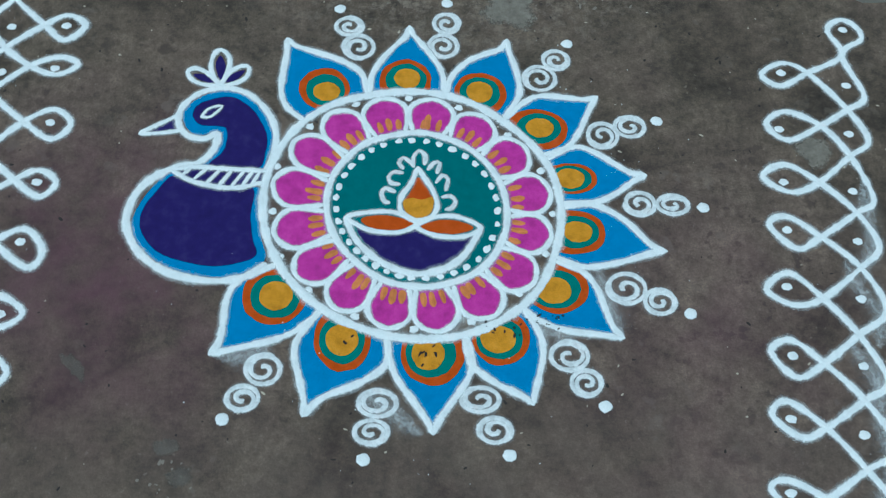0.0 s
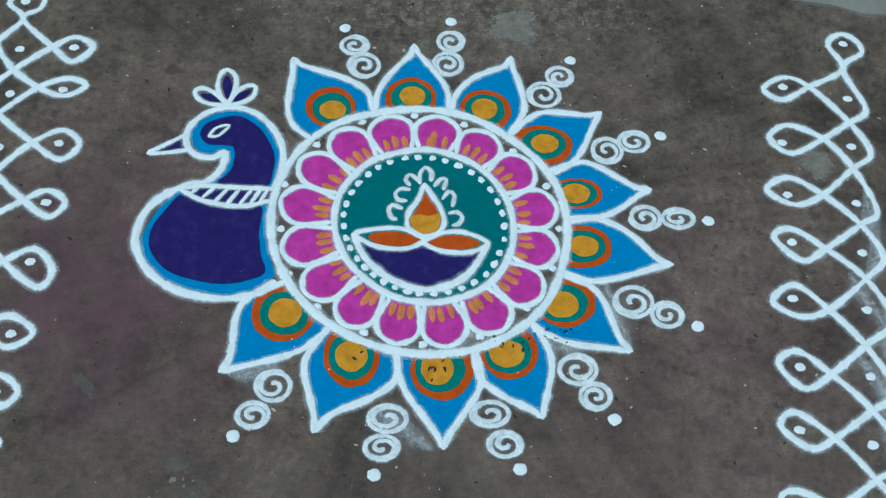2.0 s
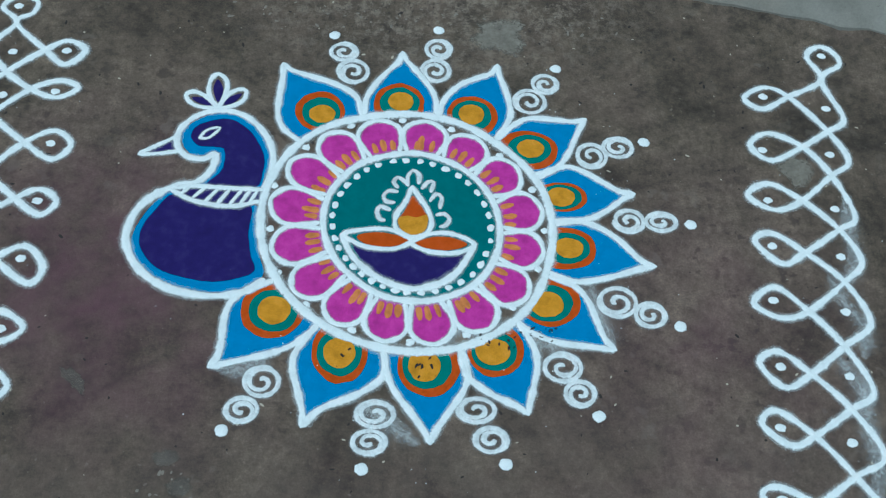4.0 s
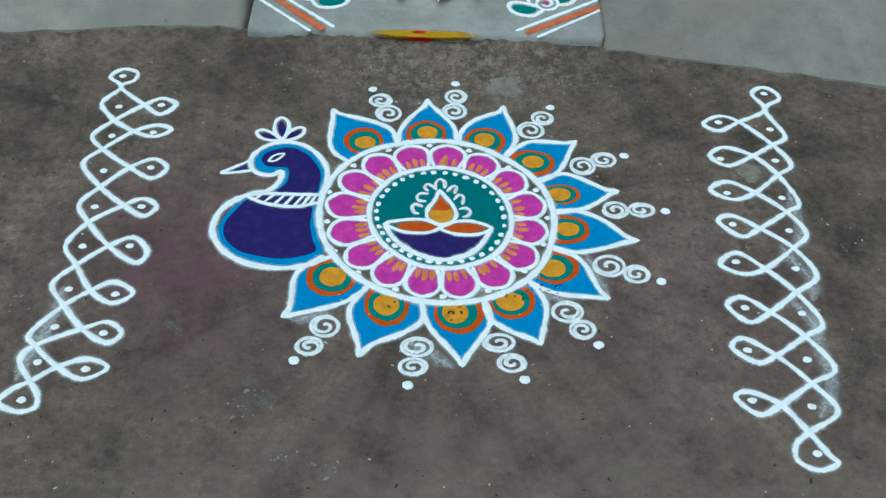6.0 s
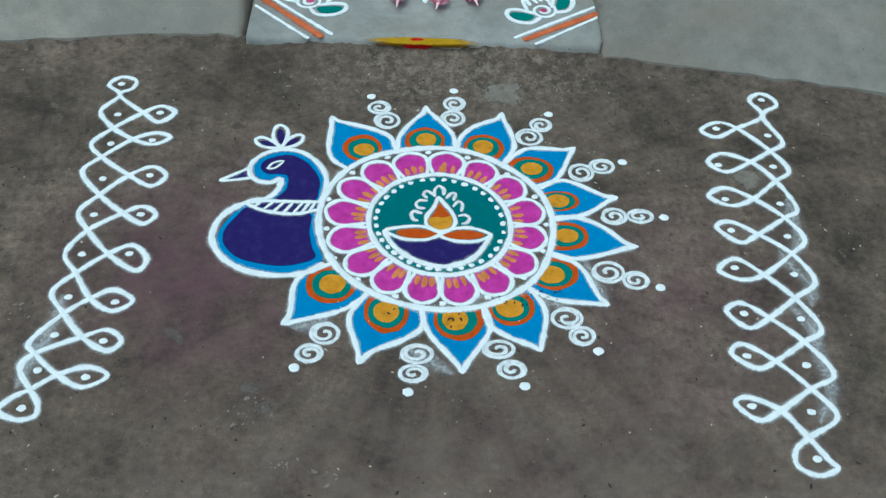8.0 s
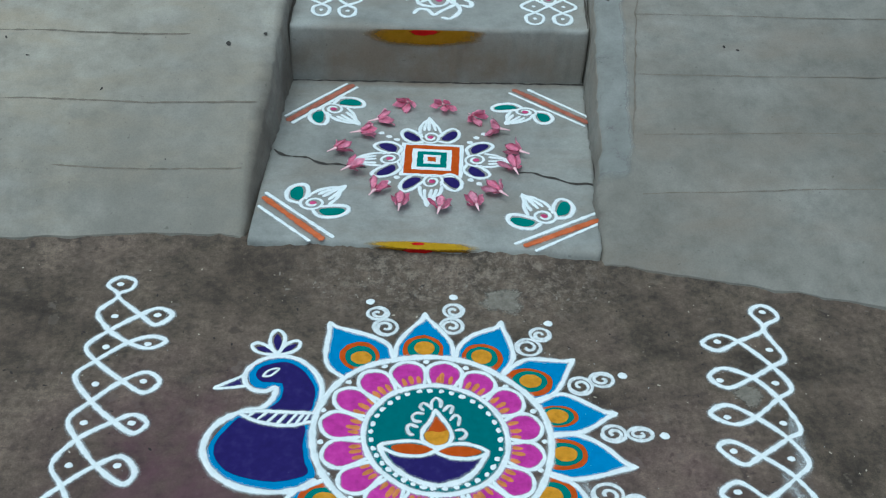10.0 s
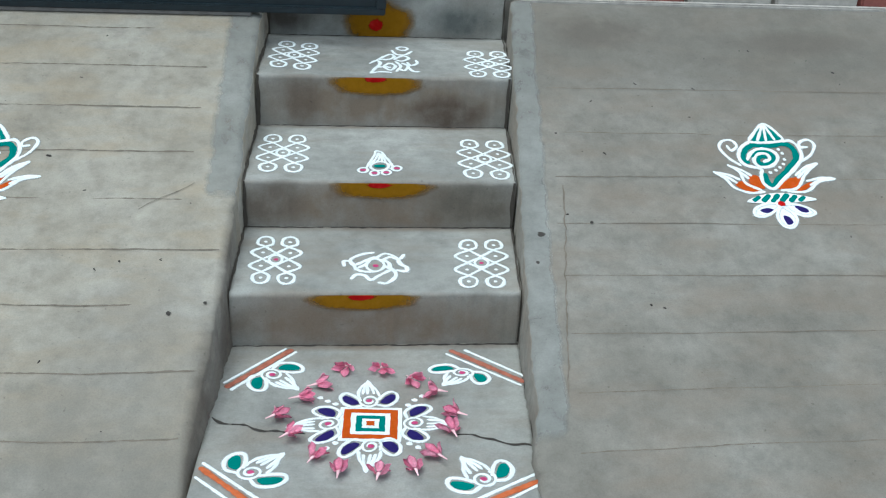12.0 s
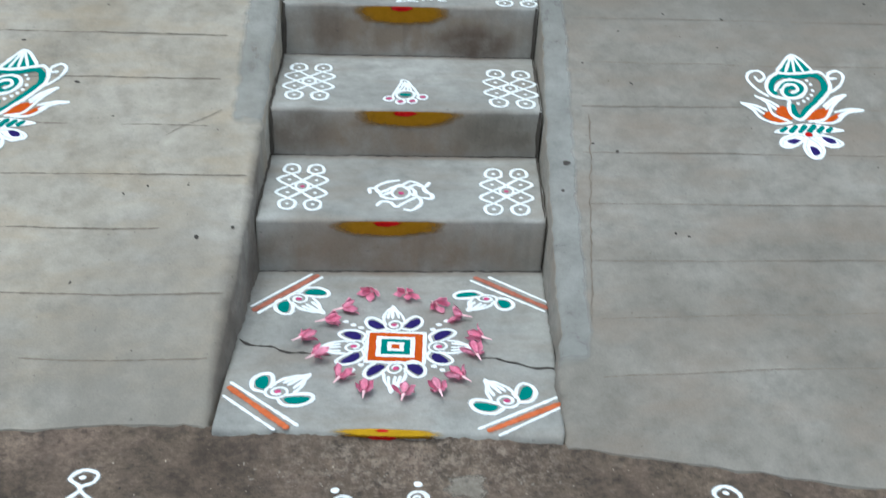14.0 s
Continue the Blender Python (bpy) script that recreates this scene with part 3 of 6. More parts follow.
crack(on_slab, [(-0.3350, 0.8430), (-0.3210, 0.8280), (-0.3040, 0.8210), (-0.2770, 0.8160), (-0.2540, 0.8110), (-0.2350, 0.7960), (-0.2120, 0.7890), (-0.1950, 0.7910), (-0.1650, 0.7840), (-0.1210, 0.7780)], 0.0080, stairs)
crack(on_slab, [(0.2210, 0.7630), (0.2380, 0.7670), (0.2560, 0.7660), (0.2780, 0.7550), (0.3050, 0.7460), (0.3270, 0.7310), (0.3520, 0.7240), (0.3780, 0.7270), (0.3990, 0.7200)], 0.0068, stairs)
crack(on_ramp, [(-0.5519, 1.3810), (-0.5127, 1.4163), (-0.4646, 1.4441), (-0.4163, 1.4808)], 0.002, bpy.data.objects["ramp_1"], JOINT_DIRT)
crack(on_ramp, [(0.5800, 1.4820), (0.5620, 1.3310), (0.5360, 1.1710), (0.5160, 1.0240), (0.4950, 0.8850), (0.4800, 0.7880)], 0.0045, bpy.data.objects["ramp_2"], JOINT_DIRT, "joint")
# dirt in the seams between steps and ramps, with the gaps' shade painted in
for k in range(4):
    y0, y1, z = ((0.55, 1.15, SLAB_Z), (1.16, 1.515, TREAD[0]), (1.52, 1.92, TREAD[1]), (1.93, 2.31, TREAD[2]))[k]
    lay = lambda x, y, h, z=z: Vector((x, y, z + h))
    # a dark strip along each riser's foot
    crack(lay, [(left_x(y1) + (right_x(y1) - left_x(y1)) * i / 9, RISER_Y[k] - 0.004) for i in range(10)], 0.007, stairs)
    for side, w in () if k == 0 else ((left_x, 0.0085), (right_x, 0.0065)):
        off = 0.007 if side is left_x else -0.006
        crack(lay, [(side(y0 + (y1 - y0) * i / 7) + off, y0 + (y1 - y0) * i / 7) for i in range(8)], w, stairs, SEAM_DIRT_AND_SHADE, "seam", wander=0.5, grain=17)
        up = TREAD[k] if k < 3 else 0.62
        crack(on_riser(k), [(side(RISER_Y[k]) + 1.4 * off, z + (up - z) * i / 6) for i in range(7)], w * 1.3, stairs, SEAM_DIRT_AND_SHADE, "seam", wander=0.5, grain=17)


def box(bm, x0, x1, y0, y1, z0, z1, bevel=0.004):
    v = bmesh.ops.create_cube(bm, size=1)["verts"]
    for p in v:
        p.co = Vector((x0 + (p.co.x + 0.5) * (x1 - x0), y0 + (p.co.y + 0.5) * (y1 - y0), z0 + (p.co.z + 0.5) * (z1 - z0)))
    es = {e for p in v for e in p.link_edges}
    if bevel:
        bmesh.ops.bevel(bm, geom=list(es), offset=bevel, segments=2, affect="EDGES")


# chipped holes in the ramps, shade painted as dark discs, and pale floor patches
for x, y, r in ((0.4923, 1.2958, 0.0080), (0.4692, 1.1986, 0.0042), (-0.4440, 1.0371, 0.0055), (-0.3605, 1.0678, 0.0038), (0.6357, 1.3419, 0.0038)):
    bm = canvas()
    mark(bm, on_ramp, x, y, r * 1.15, r, z=0.0016, h=0.0004, uneven=0.5, n=14, seed=x)
    part("chip", bm, CRACK, bpy.data.objects["ramp_1" if x < 0 else "ramp_2"])

# porch above the ramps, its kerb, and the plain wall that closes the place
bm = bmesh.new()
box(bm, -4.0, 4.5, 2.60, 3.6, -0.01, 0.655, 0.01)
tagged(part("porch_floor", bm, PLASTER), "plain plastered porch floor above the steps", "floor", kind="structure")
bm = bmesh.new()
box(bm, -4.0, 4.5, 3.6, 3.8, -0.01, 3.4, 0)
tagged(part("wall_north", bm, PLASTER), "plain plastered house wall behind the porch", "wall", kind="structure")
kerb = thing("porch_kerb", (0.6, 2.29, 0.6), "terracotta painted kerb with pale mortar along its foot", "kerb", kind="structure")
for i, (x, wide) in enumerate(((0.585, 0.123), (0.723, 0.392)) + tuple((1.130 + 0.30 * k, 0.285) for k in range(7))):
    bm = bmesh.new()
    box(bm, x, x + wide, 2.292, 2.60, 0.50, 0.672, 0.006)
    part("kerb_block", bm, TERRACOTTA if i == 1 or i > 3 else PLASTER, kerb)
bm = bmesh.new()
box(bm, 0.328, 0.500, 2.345, 2.60, 0.60, 0.676, 0.006)
part("kerb_block", bm, TERRACOTTA, kerb)
bm = bmesh.new()
box(bm, 0.56, 3.4, 2.268, 2.294, 0.50, 0.626, 0.005)
part("mortar_bed", bm, PLASTER, kerb)

# the gate leaf over the ramp
gate = thing("gate", (-0.6, 2.215, 0.6), "dark painted sheet metal gate leaf above the ramp", "gate")
for name, a, mat in (("sheet", (-2.2, 0.115, 2.170, 2.176, 0.600, 1.75), GATE_PAINT), ("bottom_rail", (-2.2, 0.118, 2.156, 2.186, 0.592, 0.614), GATE_PAINT),
                     ("threshold_bar", (-2.2, -0.295, 2.160, 2.200, 0.579, 0.594), GATE_RAIL), ("top_rail", (-2.2, 0.12, 2.156, 2.186, 1.75, 1.785), GATE_PAINT),
                     ("stile", (0.090, 0.120, 2.154, 2.188, 0.612, 1.75), GATE_PAINT), ("stile", (-2.2, -2.165, 2.154, 2.188, 0.60, 1.75), GATE_PAINT)):
    bm = bmesh.new()
    box(bm, *a, 0.003)
    part(name, bm, mat, gate)
bm = bmesh.new()
box(bm, -2.27, -2.2, 2.14, 2.21, 0.55, 1.95, 0.006)
part("post", bm, GATE_PAINT, gate)

# ---- the peacock rangoli on the yard floor ----
rangoli = thing("peacock_rangoli", (0, 0, 0), "colourful powder rangoli of a peacock and oil lamp on yard floor", "rangoli")
RING = [(-0.0027, 0.2037), (0.0739, 0.1909), (0.1284, 0.1587), (0.1768, 0.1124), (0.2051, 0.0599), (0.2132, 0.0003), (0.2032, -0.0583), (0.1761, -0.1200), (0.1309, -0.1635), (0.0757, -0.1899), (0.0143, -0.1982), (-0.0460, -0.1904), (-0.1074, -0.1644), (-0.1588, -0.1222), (-0.1932, -0.0699), (-0.2094, -0.0164), (-0.2096, 0.0432), (-0.1917, 0.1008), (-0.1566, 0.1495), (-0.0994, 0.1861)]
INNER = [(0.0055, 0.1309), (0.0599, 0.1180), (0.1003, 0.0898), (0.1275, 0.0465), (0.1357, -0.0050), (0.1257, -0.0505), (0.0986, -0.0900), (0.0584, -0.1123), (0.0111, -0.1206), (-0.0392, -0.1107), (-0.0785, -0.0826), (-0.1067, -0.0473), (-0.1210, -0.0020), (-0.1171, 0.0445), (-0.0971, 0.0820), (-0.0609, 0.1145)]
ring_at, inner_at = angle_radius(RING), angle_radius(INNER)

def inside_ring(p, gap):
    """The point, pushed out to the white ring where it would lie within it."""
    a = math.degrees(math.atan2(p.y, p.x))
    return Vector(polar(a, max(p.length, at_angle(ring_at, a) + gap)))


def feather(tip, side_a, side_b, gold, eye):
    """A pointed blue feather: its tip, its two sides from the foot up, its golden spot and the orange arch about it."""
    feet = [math.degrees(math.atan2(q[1], q[0])) for q in (side_a[0], side_b[0])]
    side_a, side_b = ([polar(a, at_angle(ring_at, a) + 0.001)] + side[1:] for a, side in zip(feet, (side_a, side_b)))
    turn = (feet[1] - feet[0] + 180) % 360 - 180
    foot = [polar(feet[1] - turn * i / 6, at_angle(ring_at, feet[1] - turn * i / 6) - 0.002) for i in range(1, 6)]
    bm = canvas()
    body = spline(list(side_a) + [tip], False, 0.006) + spline([tip] + list(side_b)[::-1], False, 0.006)[1:]
    fill(bm, on_ground, body + [Vector(q) for q in foot], 0.0014, False)
    ob = part("feather", bm, BLUE, rangoli, "blue powder feather with an orange and gold eye")
    bm = canvas()
    stroke(bm, on_ground, list(side_a) + [tip], 0.0092, z0=0.0016, ends=(0.9, 0.35))
    stroke(bm, on_ground, list(side_b) + [tip], 0.0092, z0=0.0017, ends=(0.9, 0.35))
    part("outline", bm, WHITE, ob)
    mid = [g + 0.52 * (e - g) for e, g in zip(eye, gold)]
    for name, mat, (x, y, a, b), z in (("orange_band", ORANGE, eye, 0.0018), ("green_band", GREEN, mid, 0.0022), ("eye_spot", GOLD, gold, 0.0026)):
        bm = canvas()
        pts = []
        for i in range(22):
            u = 2 * math.pi * i / 22
            k = 1 + 0.05 * noise.noise((math.cos(u) * 1.6, math.sin(u) * 1.6, x * 40 + 90 * a)) + 0.035 * noise.noise((math.cos(u) * 5, math.sin(u) * 5, y * 40 + 90 * a))
            pts.append(inside_ring(Vector((x + a * k * math.cos(u), y + b * k * math.sin(u))), 0.001))
        fill(bm, on_ground, pts, z)
        part(name, bm, mat, ob)


feather((-0.1900, 0.3000), [(-0.1670, 0.1580), (-0.1840, 0.1730), (-0.1940, 0.2000), (-0.1930, 0.2360), (-0.1890, 0.2730)],
        [(-0.0680, 0.2070), (-0.0750, 0.2360), (-0.1050, 0.2590), (-0.1430, 0.2740), (-0.1750, 0.2860)],
        (-0.1270, 0.2020, 0.0200, 0.0170), (-0.1300, 0.2080, 0.0380, 0.0380))
feather((-0.0020, 0.3270), [(-0.0640, 0.2040), (-0.0600, 0.2300), (-0.0460, 0.2600), (-0.0240, 0.2890), (-0.0080, 0.3070)],
        [(0.0530, 0.2090), (0.0470, 0.2400), (0.0320, 0.2700), (0.0130, 0.2980), (0.0030, 0.3120)],
        (-0.0060, 0.2280, 0.0200, 0.0180), (-0.0090, 0.2220, 0.0400, 0.0420))
feather((0.1490, 0.3040), [(0.0530, 0.2060), (0.0620, 0.2330), (0.0850, 0.2600), (0.1140, 0.2760), (0.1380, 0.2860)],
        [(0.1450, 0.1640), (0.1620, 0.1980), (0.1630, 0.2300), (0.1570, 0.2610), (0.1510, 0.2820)],
        (0.1030, 0.2050, 0.0200, 0.0190), (0.1040, 0.2020, 0.0400, 0.0391))
feather((0.2820, 0.2000), [(0.1480, 0.1670), (0.1680, 0.1860), (0.1940, 0.1990), (0.2330, 0.1970), (0.2630, 0.1940)],
        [(0.2030, 0.0990), (0.2290, 0.1090), (0.2480, 0.1330), (0.2620, 0.1630), (0.2720, 0.1840)],
        (0.1910, 0.1420, 0.0210, 0.0170), (0.1870, 0.1400, 0.0450, 0.0361))
feather((0.3430, 0.0620), [(0.2130, 0.0940), (0.2390, 0.1090), (0.2680, 0.1010), (0.2960, 0.0820), (0.3220, 0.0650)],
        [(0.2230, 0.0130), (0.2470, 0.0140), (0.2720, 0.0180), (0.2980, 0.0320), (0.3240, 0.0520)],
        (0.2300, 0.0550, 0.0210, 0.0170), (0.2300, 0.0550, 0.0410, 0.0261))
feather((0.3600, -0.0630), [(0.2220, 0.0070), (0.2490, 0.0120), (0.2770, 0.0050), (0.3080, -0.0170), (0.3390, -0.0530)],
        [(0.2140, -0.0780), (0.2370, -0.0880), (0.2690, -0.0860), (0.3020, -0.0780), (0.3400, -0.0660)],
        (0.2350, -0.0330, 0.0210, 0.0170), (0.2270, -0.0330, 0.0490, 0.0351))
feather((0.2870, -0.1960), [(0.2080, -0.0820), (0.2370, -0.0960), (0.2550, -0.1200), (0.2640, -0.1500), (0.2730, -0.1790)],
        [(0.1540, -0.1550), (0.1650, -0.1650), (0.1880, -0.1780), (0.2140, -0.1860), (0.2530, -0.1910)],
        (0.1950, -0.1250, 0.0250, 0.0200), (0.1990, -0.1200, 0.0450, 0.0391))
feather((0.1580, -0.2910), [(0.1600, -0.1600), (0.1710, -0.1880), (0.1750, -0.2170), (0.1690, -0.2450), (0.1600, -0.2770)],
        [(0.0740, -0.2060), (0.0760, -0.2310), (0.0880, -0.2450), (0.1130, -0.2630), (0.1440, -0.2790)],
        (0.1150, -0.1980, 0.0240, 0.0200), (0.1180, -0.1950, 0.0400, 0.0400))
feather((0.0250, -0.3310), [(-0.0360, -0.2020), (-0.0310, -0.2290), (-0.0200, -0.2570), (0.0020, -0.2890), (0.0180, -0.3140)],
        [(0.0740, -0.2020), (0.0790, -0.2290), (0.0720, -0.2550), (0.0520, -0.2850), (0.0330, -0.3120)],
        (0.0200, -0.2190, 0.0220, 0.0230), (0.0260, -0.2170, 0.0440, 0.0470))
feather((-0.1440, -0.3060), [(-0.1340, -0.1680), (-0.1520, -0.1930), (-0.1580, -0.2200), (-0.1500, -0.2550), (-0.1430, -0.2860)],
        [(-0.0370, -0.2020), (-0.0340, -0.2230), (-0.0420, -0.2410), (-0.0740, -0.2620), (-0.1190, -0.2810)],
        (-0.0950, -0.1990, 0.0220, 0.0230), (-0.0940, -0.1970, 0.0390, 0.0470))
feather((-0.2700, -0.2200), [(-0.2020, -0.0940), (-0.2360, -0.1110), (-0.2520, -0.1390), (-0.2550, -0.1790), (-0.2590, -0.2040)],
        [(-0.1330, -0.1660), (-0.1510, -0.1820), (-0.1820, -0.1980), (-0.2190, -0.2080), (-0.2480, -0.2150)],
        (-0.1860, -0.1350, 0.0230, 0.0220), (-0.1880, -0.1350, 0.0440, 0.0430))

# the two rings, the disc and the sixteen pink petals
bm = canvas()
fill(bm, on_ground, INNER, 0.0015)
disc = part("disc", bm, TEAL, rangoli, "teal powder disc with a rim of white dots")
bm = canvas()
stroke(bm, on_ground, RING, 0.0118, True, z0=0.0022, h=0.0015)
part("outer_ring", bm, WHITE, rangoli)
bm = canvas()
stroke(bm, on_ground, INNER, 0.0100, True, z0=0.0020, h=0.0015)
part("inner_ring", bm, WHITE, disc)
for i in range(36):
    bm = canvas()
    a = 90 + 10 * i + 1.8 * noise.noise((i * 1.7, 0.0, 0.0))
    r = at_angle(inner_at, a) - 0.0135 + 0.0012 * noise.noise((i * 2.3, 4.0, 0.0))
    k = 1 + 0.25 * noise.noise((i * 3.1, 8.0, 0.0))
    mark(bm, on_ground, *polar(a, r), 0.0058 * k, 0.0048 * k, z=0.0016, turn=radians(a + 90), uneven=0.5, n=10, seed=i)
    part("dot", bm, WHITE_DOT, disc)

PETALS = (126.6, 103.7, 79.5, 55.7, 32.8, 9.0, -12.0, -33.9, -55.4, -78.8, -101.6, -124.8, -147.2, -169.1, -192.9, -213.5)
for i, a in enumerate(PETALS):
    before = PETALS[i - 1] if i else PETALS[-1] + 360
    after = PETALS[i + 1] if i < 15 else PETALS[0] - 360
    hi, lo = (before - a) / 2, (a - after) / 2
    r0, r1 = at_angle(inner_at, a) + 0.004, at_angle(ring_at, a) - 0.0105
    shape = ((0.0, 0.80), (0.25, 0.93), (0.5, 0.97), (0.72, 0.86), (0.9, 0.52), (1.0, 0.0))
    up = [polar(a + hi * k, r0 + (r1 - r0) * s) for s, k in shape]
    down = [polar(a - lo * k, r0 + (r1 - r0) * s) for s, k in shape[:-1]]
    bm = canvas()
    fill(bm, on_ground, up + down[::-1], 0.0014)
    petal = part("petal", bm, MAGENTA, rangoli, "magenta powder petal with three orange ticks")
    bm = canvas()
    stroke(bm, on_ground, up + down[::-1], 0.0076, z0=0.0014)
    part("outline", bm, WHITE, petal)
    for k in (-1, 0, 1):
        bm = canvas()
        j = noise.noise((i * 2.7, k * 5.0, 1.0))
        b0 = a + k * 5.4 + 1.6 * j
        far = r0 + 0.0260 + 0.006 * j - 0.003 * abs(k)
        stroke(bm, on_ground, [polar(b0, r0 + 0.005), polar(b0 + 1.2 * j, (r0 + far) / 2), polar(b0 + 0.8 * j, far)], 0.0041, z0=0.0016, h=0.0008, ends=(0.8, 0.5))
        part("tick", bm, PEACH, petal)
for x, y in [(-0.0037, 0.1926), (0.0709, 0.1767), (0.1425, 0.1294), (0.1879, 0.0679), (0.2011, -0.0038), (0.1871, -0.0675), (0.1460, -0.1292), (0.0796, -0.1718), (0.0012, -0.1831), (-0.0783, -0.1643), (-0.1427, -0.1262), (-0.1841, -0.0749), (-0.1974, -0.0033), (-0.1946, 0.0715), (-0.1496, 0.1404), (-0.0822, 0.1811)]:
    bm = canvas()
    mark(bm, on_ground, x, y, 0.0062, 0.0056, uneven=0.4, n=12, seed=x)
    part("dot", bm, WHITE_DOT, rangoli)

# the oil lamp inside the disc
bm = canvas()
fill(bm, on_ground, [(-0.0790, -0.0260), (-0.0550, -0.0360), (-0.0230, -0.0400), (0.0040, -0.0310), (0.0280, -0.0440), (0.0640, -0.0480), (0.0860, -0.0410), (0.0710, -0.0680), (0.0430, -0.0900), (0.0040, -0.0980), (-0.0310, -0.0870), (-0.0610, -0.0620)], 0.0020)
bowl = part("lamp_bowl", bm, NAVY, disc, "indigo powder lamp bowl with a white outline")
bm = canvas()
stroke(bm, on_ground, [(-0.0940, -0.0130), (-0.0820, -0.0430), (-0.0610, -0.0690), (-0.0310, -0.0900), (0.0040, -0.1010), (0.0410, -0.0940), (0.0680, -0.0760), (0.0860, -0.0500), (0.0960, -0.0300)], 0.0100, z0=0.0022)
part("bowl_outline", bm, WHITE, disc)
for inside, rim in (([(-0.0730, -0.0160), (-0.0540, -0.0090), (-0.0240, -0.0110), (0.0020, -0.0220), (-0.0230, -0.0320), (-0.0550, -0.0300)],
                     [(-0.0920, -0.0120), (-0.0680, -0.0050), (-0.0320, -0.0030), (-0.0060, -0.0120), (0.0050, -0.0240), (-0.0200, -0.0360), (-0.0550, -0.0340), (-0.0770, -0.0250)]),
                    ([(0.0120, -0.0270), (0.0370, -0.0160), (0.0650, -0.0170), (0.0870, -0.0280), (0.0640, -0.0370), (0.0320, -0.0360)],
                     [(0.0070, -0.0250), (0.0330, -0.0110), (0.0660, -0.0110), (0.0970, -0.0280), (0.0720, -0.0420), (0.0400, -0.0420), (0.0180, -0.0350)])):
    bm = canvas()
    fill(bm, on_ground, inside, 0.0026)
    wick = part("lamp_wick_bed", bm, ORANGE, disc, "deep orange powder wick bed")
    bm = canvas()
    stroke(bm, on_ground, rim, 0.0074, True, z0=0.0024)
    part("wick_outline", bm, WHITE, disc)
bm = canvas()
fill(bm, on_ground, [(0.0090, 0.0550), (-0.0020, 0.0310), (-0.0130, 0.0110), (-0.0060, -0.0080), (0.0090, -0.0130), (0.0250, -0.0060), (0.0310, 0.0130), (0.0220, 0.0360)], 0.0021)
part("flame", bm, ORANGE, disc, "orange powder flame with a golden foot")
bm = canvas()
fill(bm, on_ground, [(-0.0130, 0.0140), (0.0010, 0.0200), (0.0130, 0.0170), (0.0300, 0.0220), (0.0310, 0.0110), (0.0250, -0.0060), (0.0090, -0.0130), (-0.0060, -0.0080)], 0.0027)
part("flame_foot", bm, GOLD, disc)
bm = canvas()
stroke(bm, on_ground, [(0.0090, 0.0710), (-0.0010, 0.0450), (-0.0150, 0.0220), (-0.0170, 0.0010), (-0.0060, -0.0120), (0.0100, -0.0170), (0.0280, -0.0100), (0.0360, 0.0080), (0.0300, 0.0320), (0.0170, 0.0550), (0.0090, 0.0710)], 0.0080, z0=0.0024, ends=(0.5, 0.5))
part("flame_outline", bm, WHITE, disc)
for pts in ([(-0.0255, 0.0307), (-0.0385, 0.0357), (-0.0436, 0.0266), (-0.0395, 0.0145), (-0.0335, 0.0125)], [(-0.0184, 0.0429), (-0.0305, 0.0449), (-0.0336, 0.0549), (-0.0265, 0.0631), (-0.0135, 0.0621)],
            [(-0.0135, 0.0702), (-0.0185, 0.0782), (-0.0125, 0.0874), (-0.0024, 0.0803), (0.0026, 0.0733)], [(0.0026, 0.0743), (0.0026, 0.0884), (0.0106, 0.0996), (0.0197, 0.0915), (0.0187, 0.0774)],
            [(0.0238, 0.0683), (0.0328, 0.0795), (0.0409, 0.0785), (0.0369, 0.0633)], [(0.0349, 0.0461), (0.0439, 0.0583), (0.0520, 0.0522), (0.0490, 0.0340)], [(0.0440, 0.0219), (0.0551, 0.0240), (0.0622, 0.0149), (0.0561, 0.0038), (0.0481, 0.0017)]):
    bm = canvas()
    stroke(bm, on_ground, pts, 0.0062, z0=0.0016, h=0.0014)
    part("glow_mark", bm, WHITE_THIN, disc)

# the bird: body, neck and head, beak and crest
def bird_bed(name, mat, z, pts):
    bm = canvas()
    fill(bm, on_ground, pts, z)
    part(name, bm, mat, rangoli)


bird_bed("body", BLUE, 0.0014, [(-0.3425, 0.0598), (-0.3685, 0.0345), (-0.3865, 0.0001), (-0.3914, -0.0272), (-0.3812, -0.0554), (-0.3580, -0.0785), (-0.3258, -0.0966), (-0.2865, -0.1055), (-0.2483, -0.1054), (-0.2212, -0.0952), (-0.2032, -0.0770), (-0.2114, -0.0437), (-0.2165, -0.0074), (-0.2156, 0.0340), (-0.2649, 0.0328), (-0.3052, 0.0418)])
bird_bed("body_fill", NAVY, 0.0020, [(-0.3404, 0.0538), (-0.3634, 0.0254), (-0.3774, 0.0001), (-0.3803, -0.0251), (-0.3702, -0.0493), (-0.3470, -0.0714), (-0.3107, -0.0844), (-0.2725, -0.0903), (-0.2374, -0.0841), (-0.2163, -0.0720), (-0.2234, -0.0437), (-0.2276, -0.0074), (-0.2267, 0.0340), (-0.2649, 0.0328), (-0.3052, 0.0408)])
bird_bed("head", BLUE, 0.0014, [(-0.3083, 0.0711), (-0.2873, 0.0903), (-0.2773, 0.1116), (-0.2773, 0.1278), (-0.2874, 0.1297), (-0.3035, 0.1236), (-0.3206, 0.1266), (-0.3348, 0.1478), (-0.3348, 0.1670), (-0.3188, 0.1852), (-0.2927, 0.1995), (-0.2675, 0.2006), (-0.2403, 0.1886), (-0.2171, 0.1644), (-0.2039, 0.1321), (-0.2018, 0.1028), (-0.2098, 0.0805), (-0.2137, 0.0664), (-0.2671, 0.0672)])
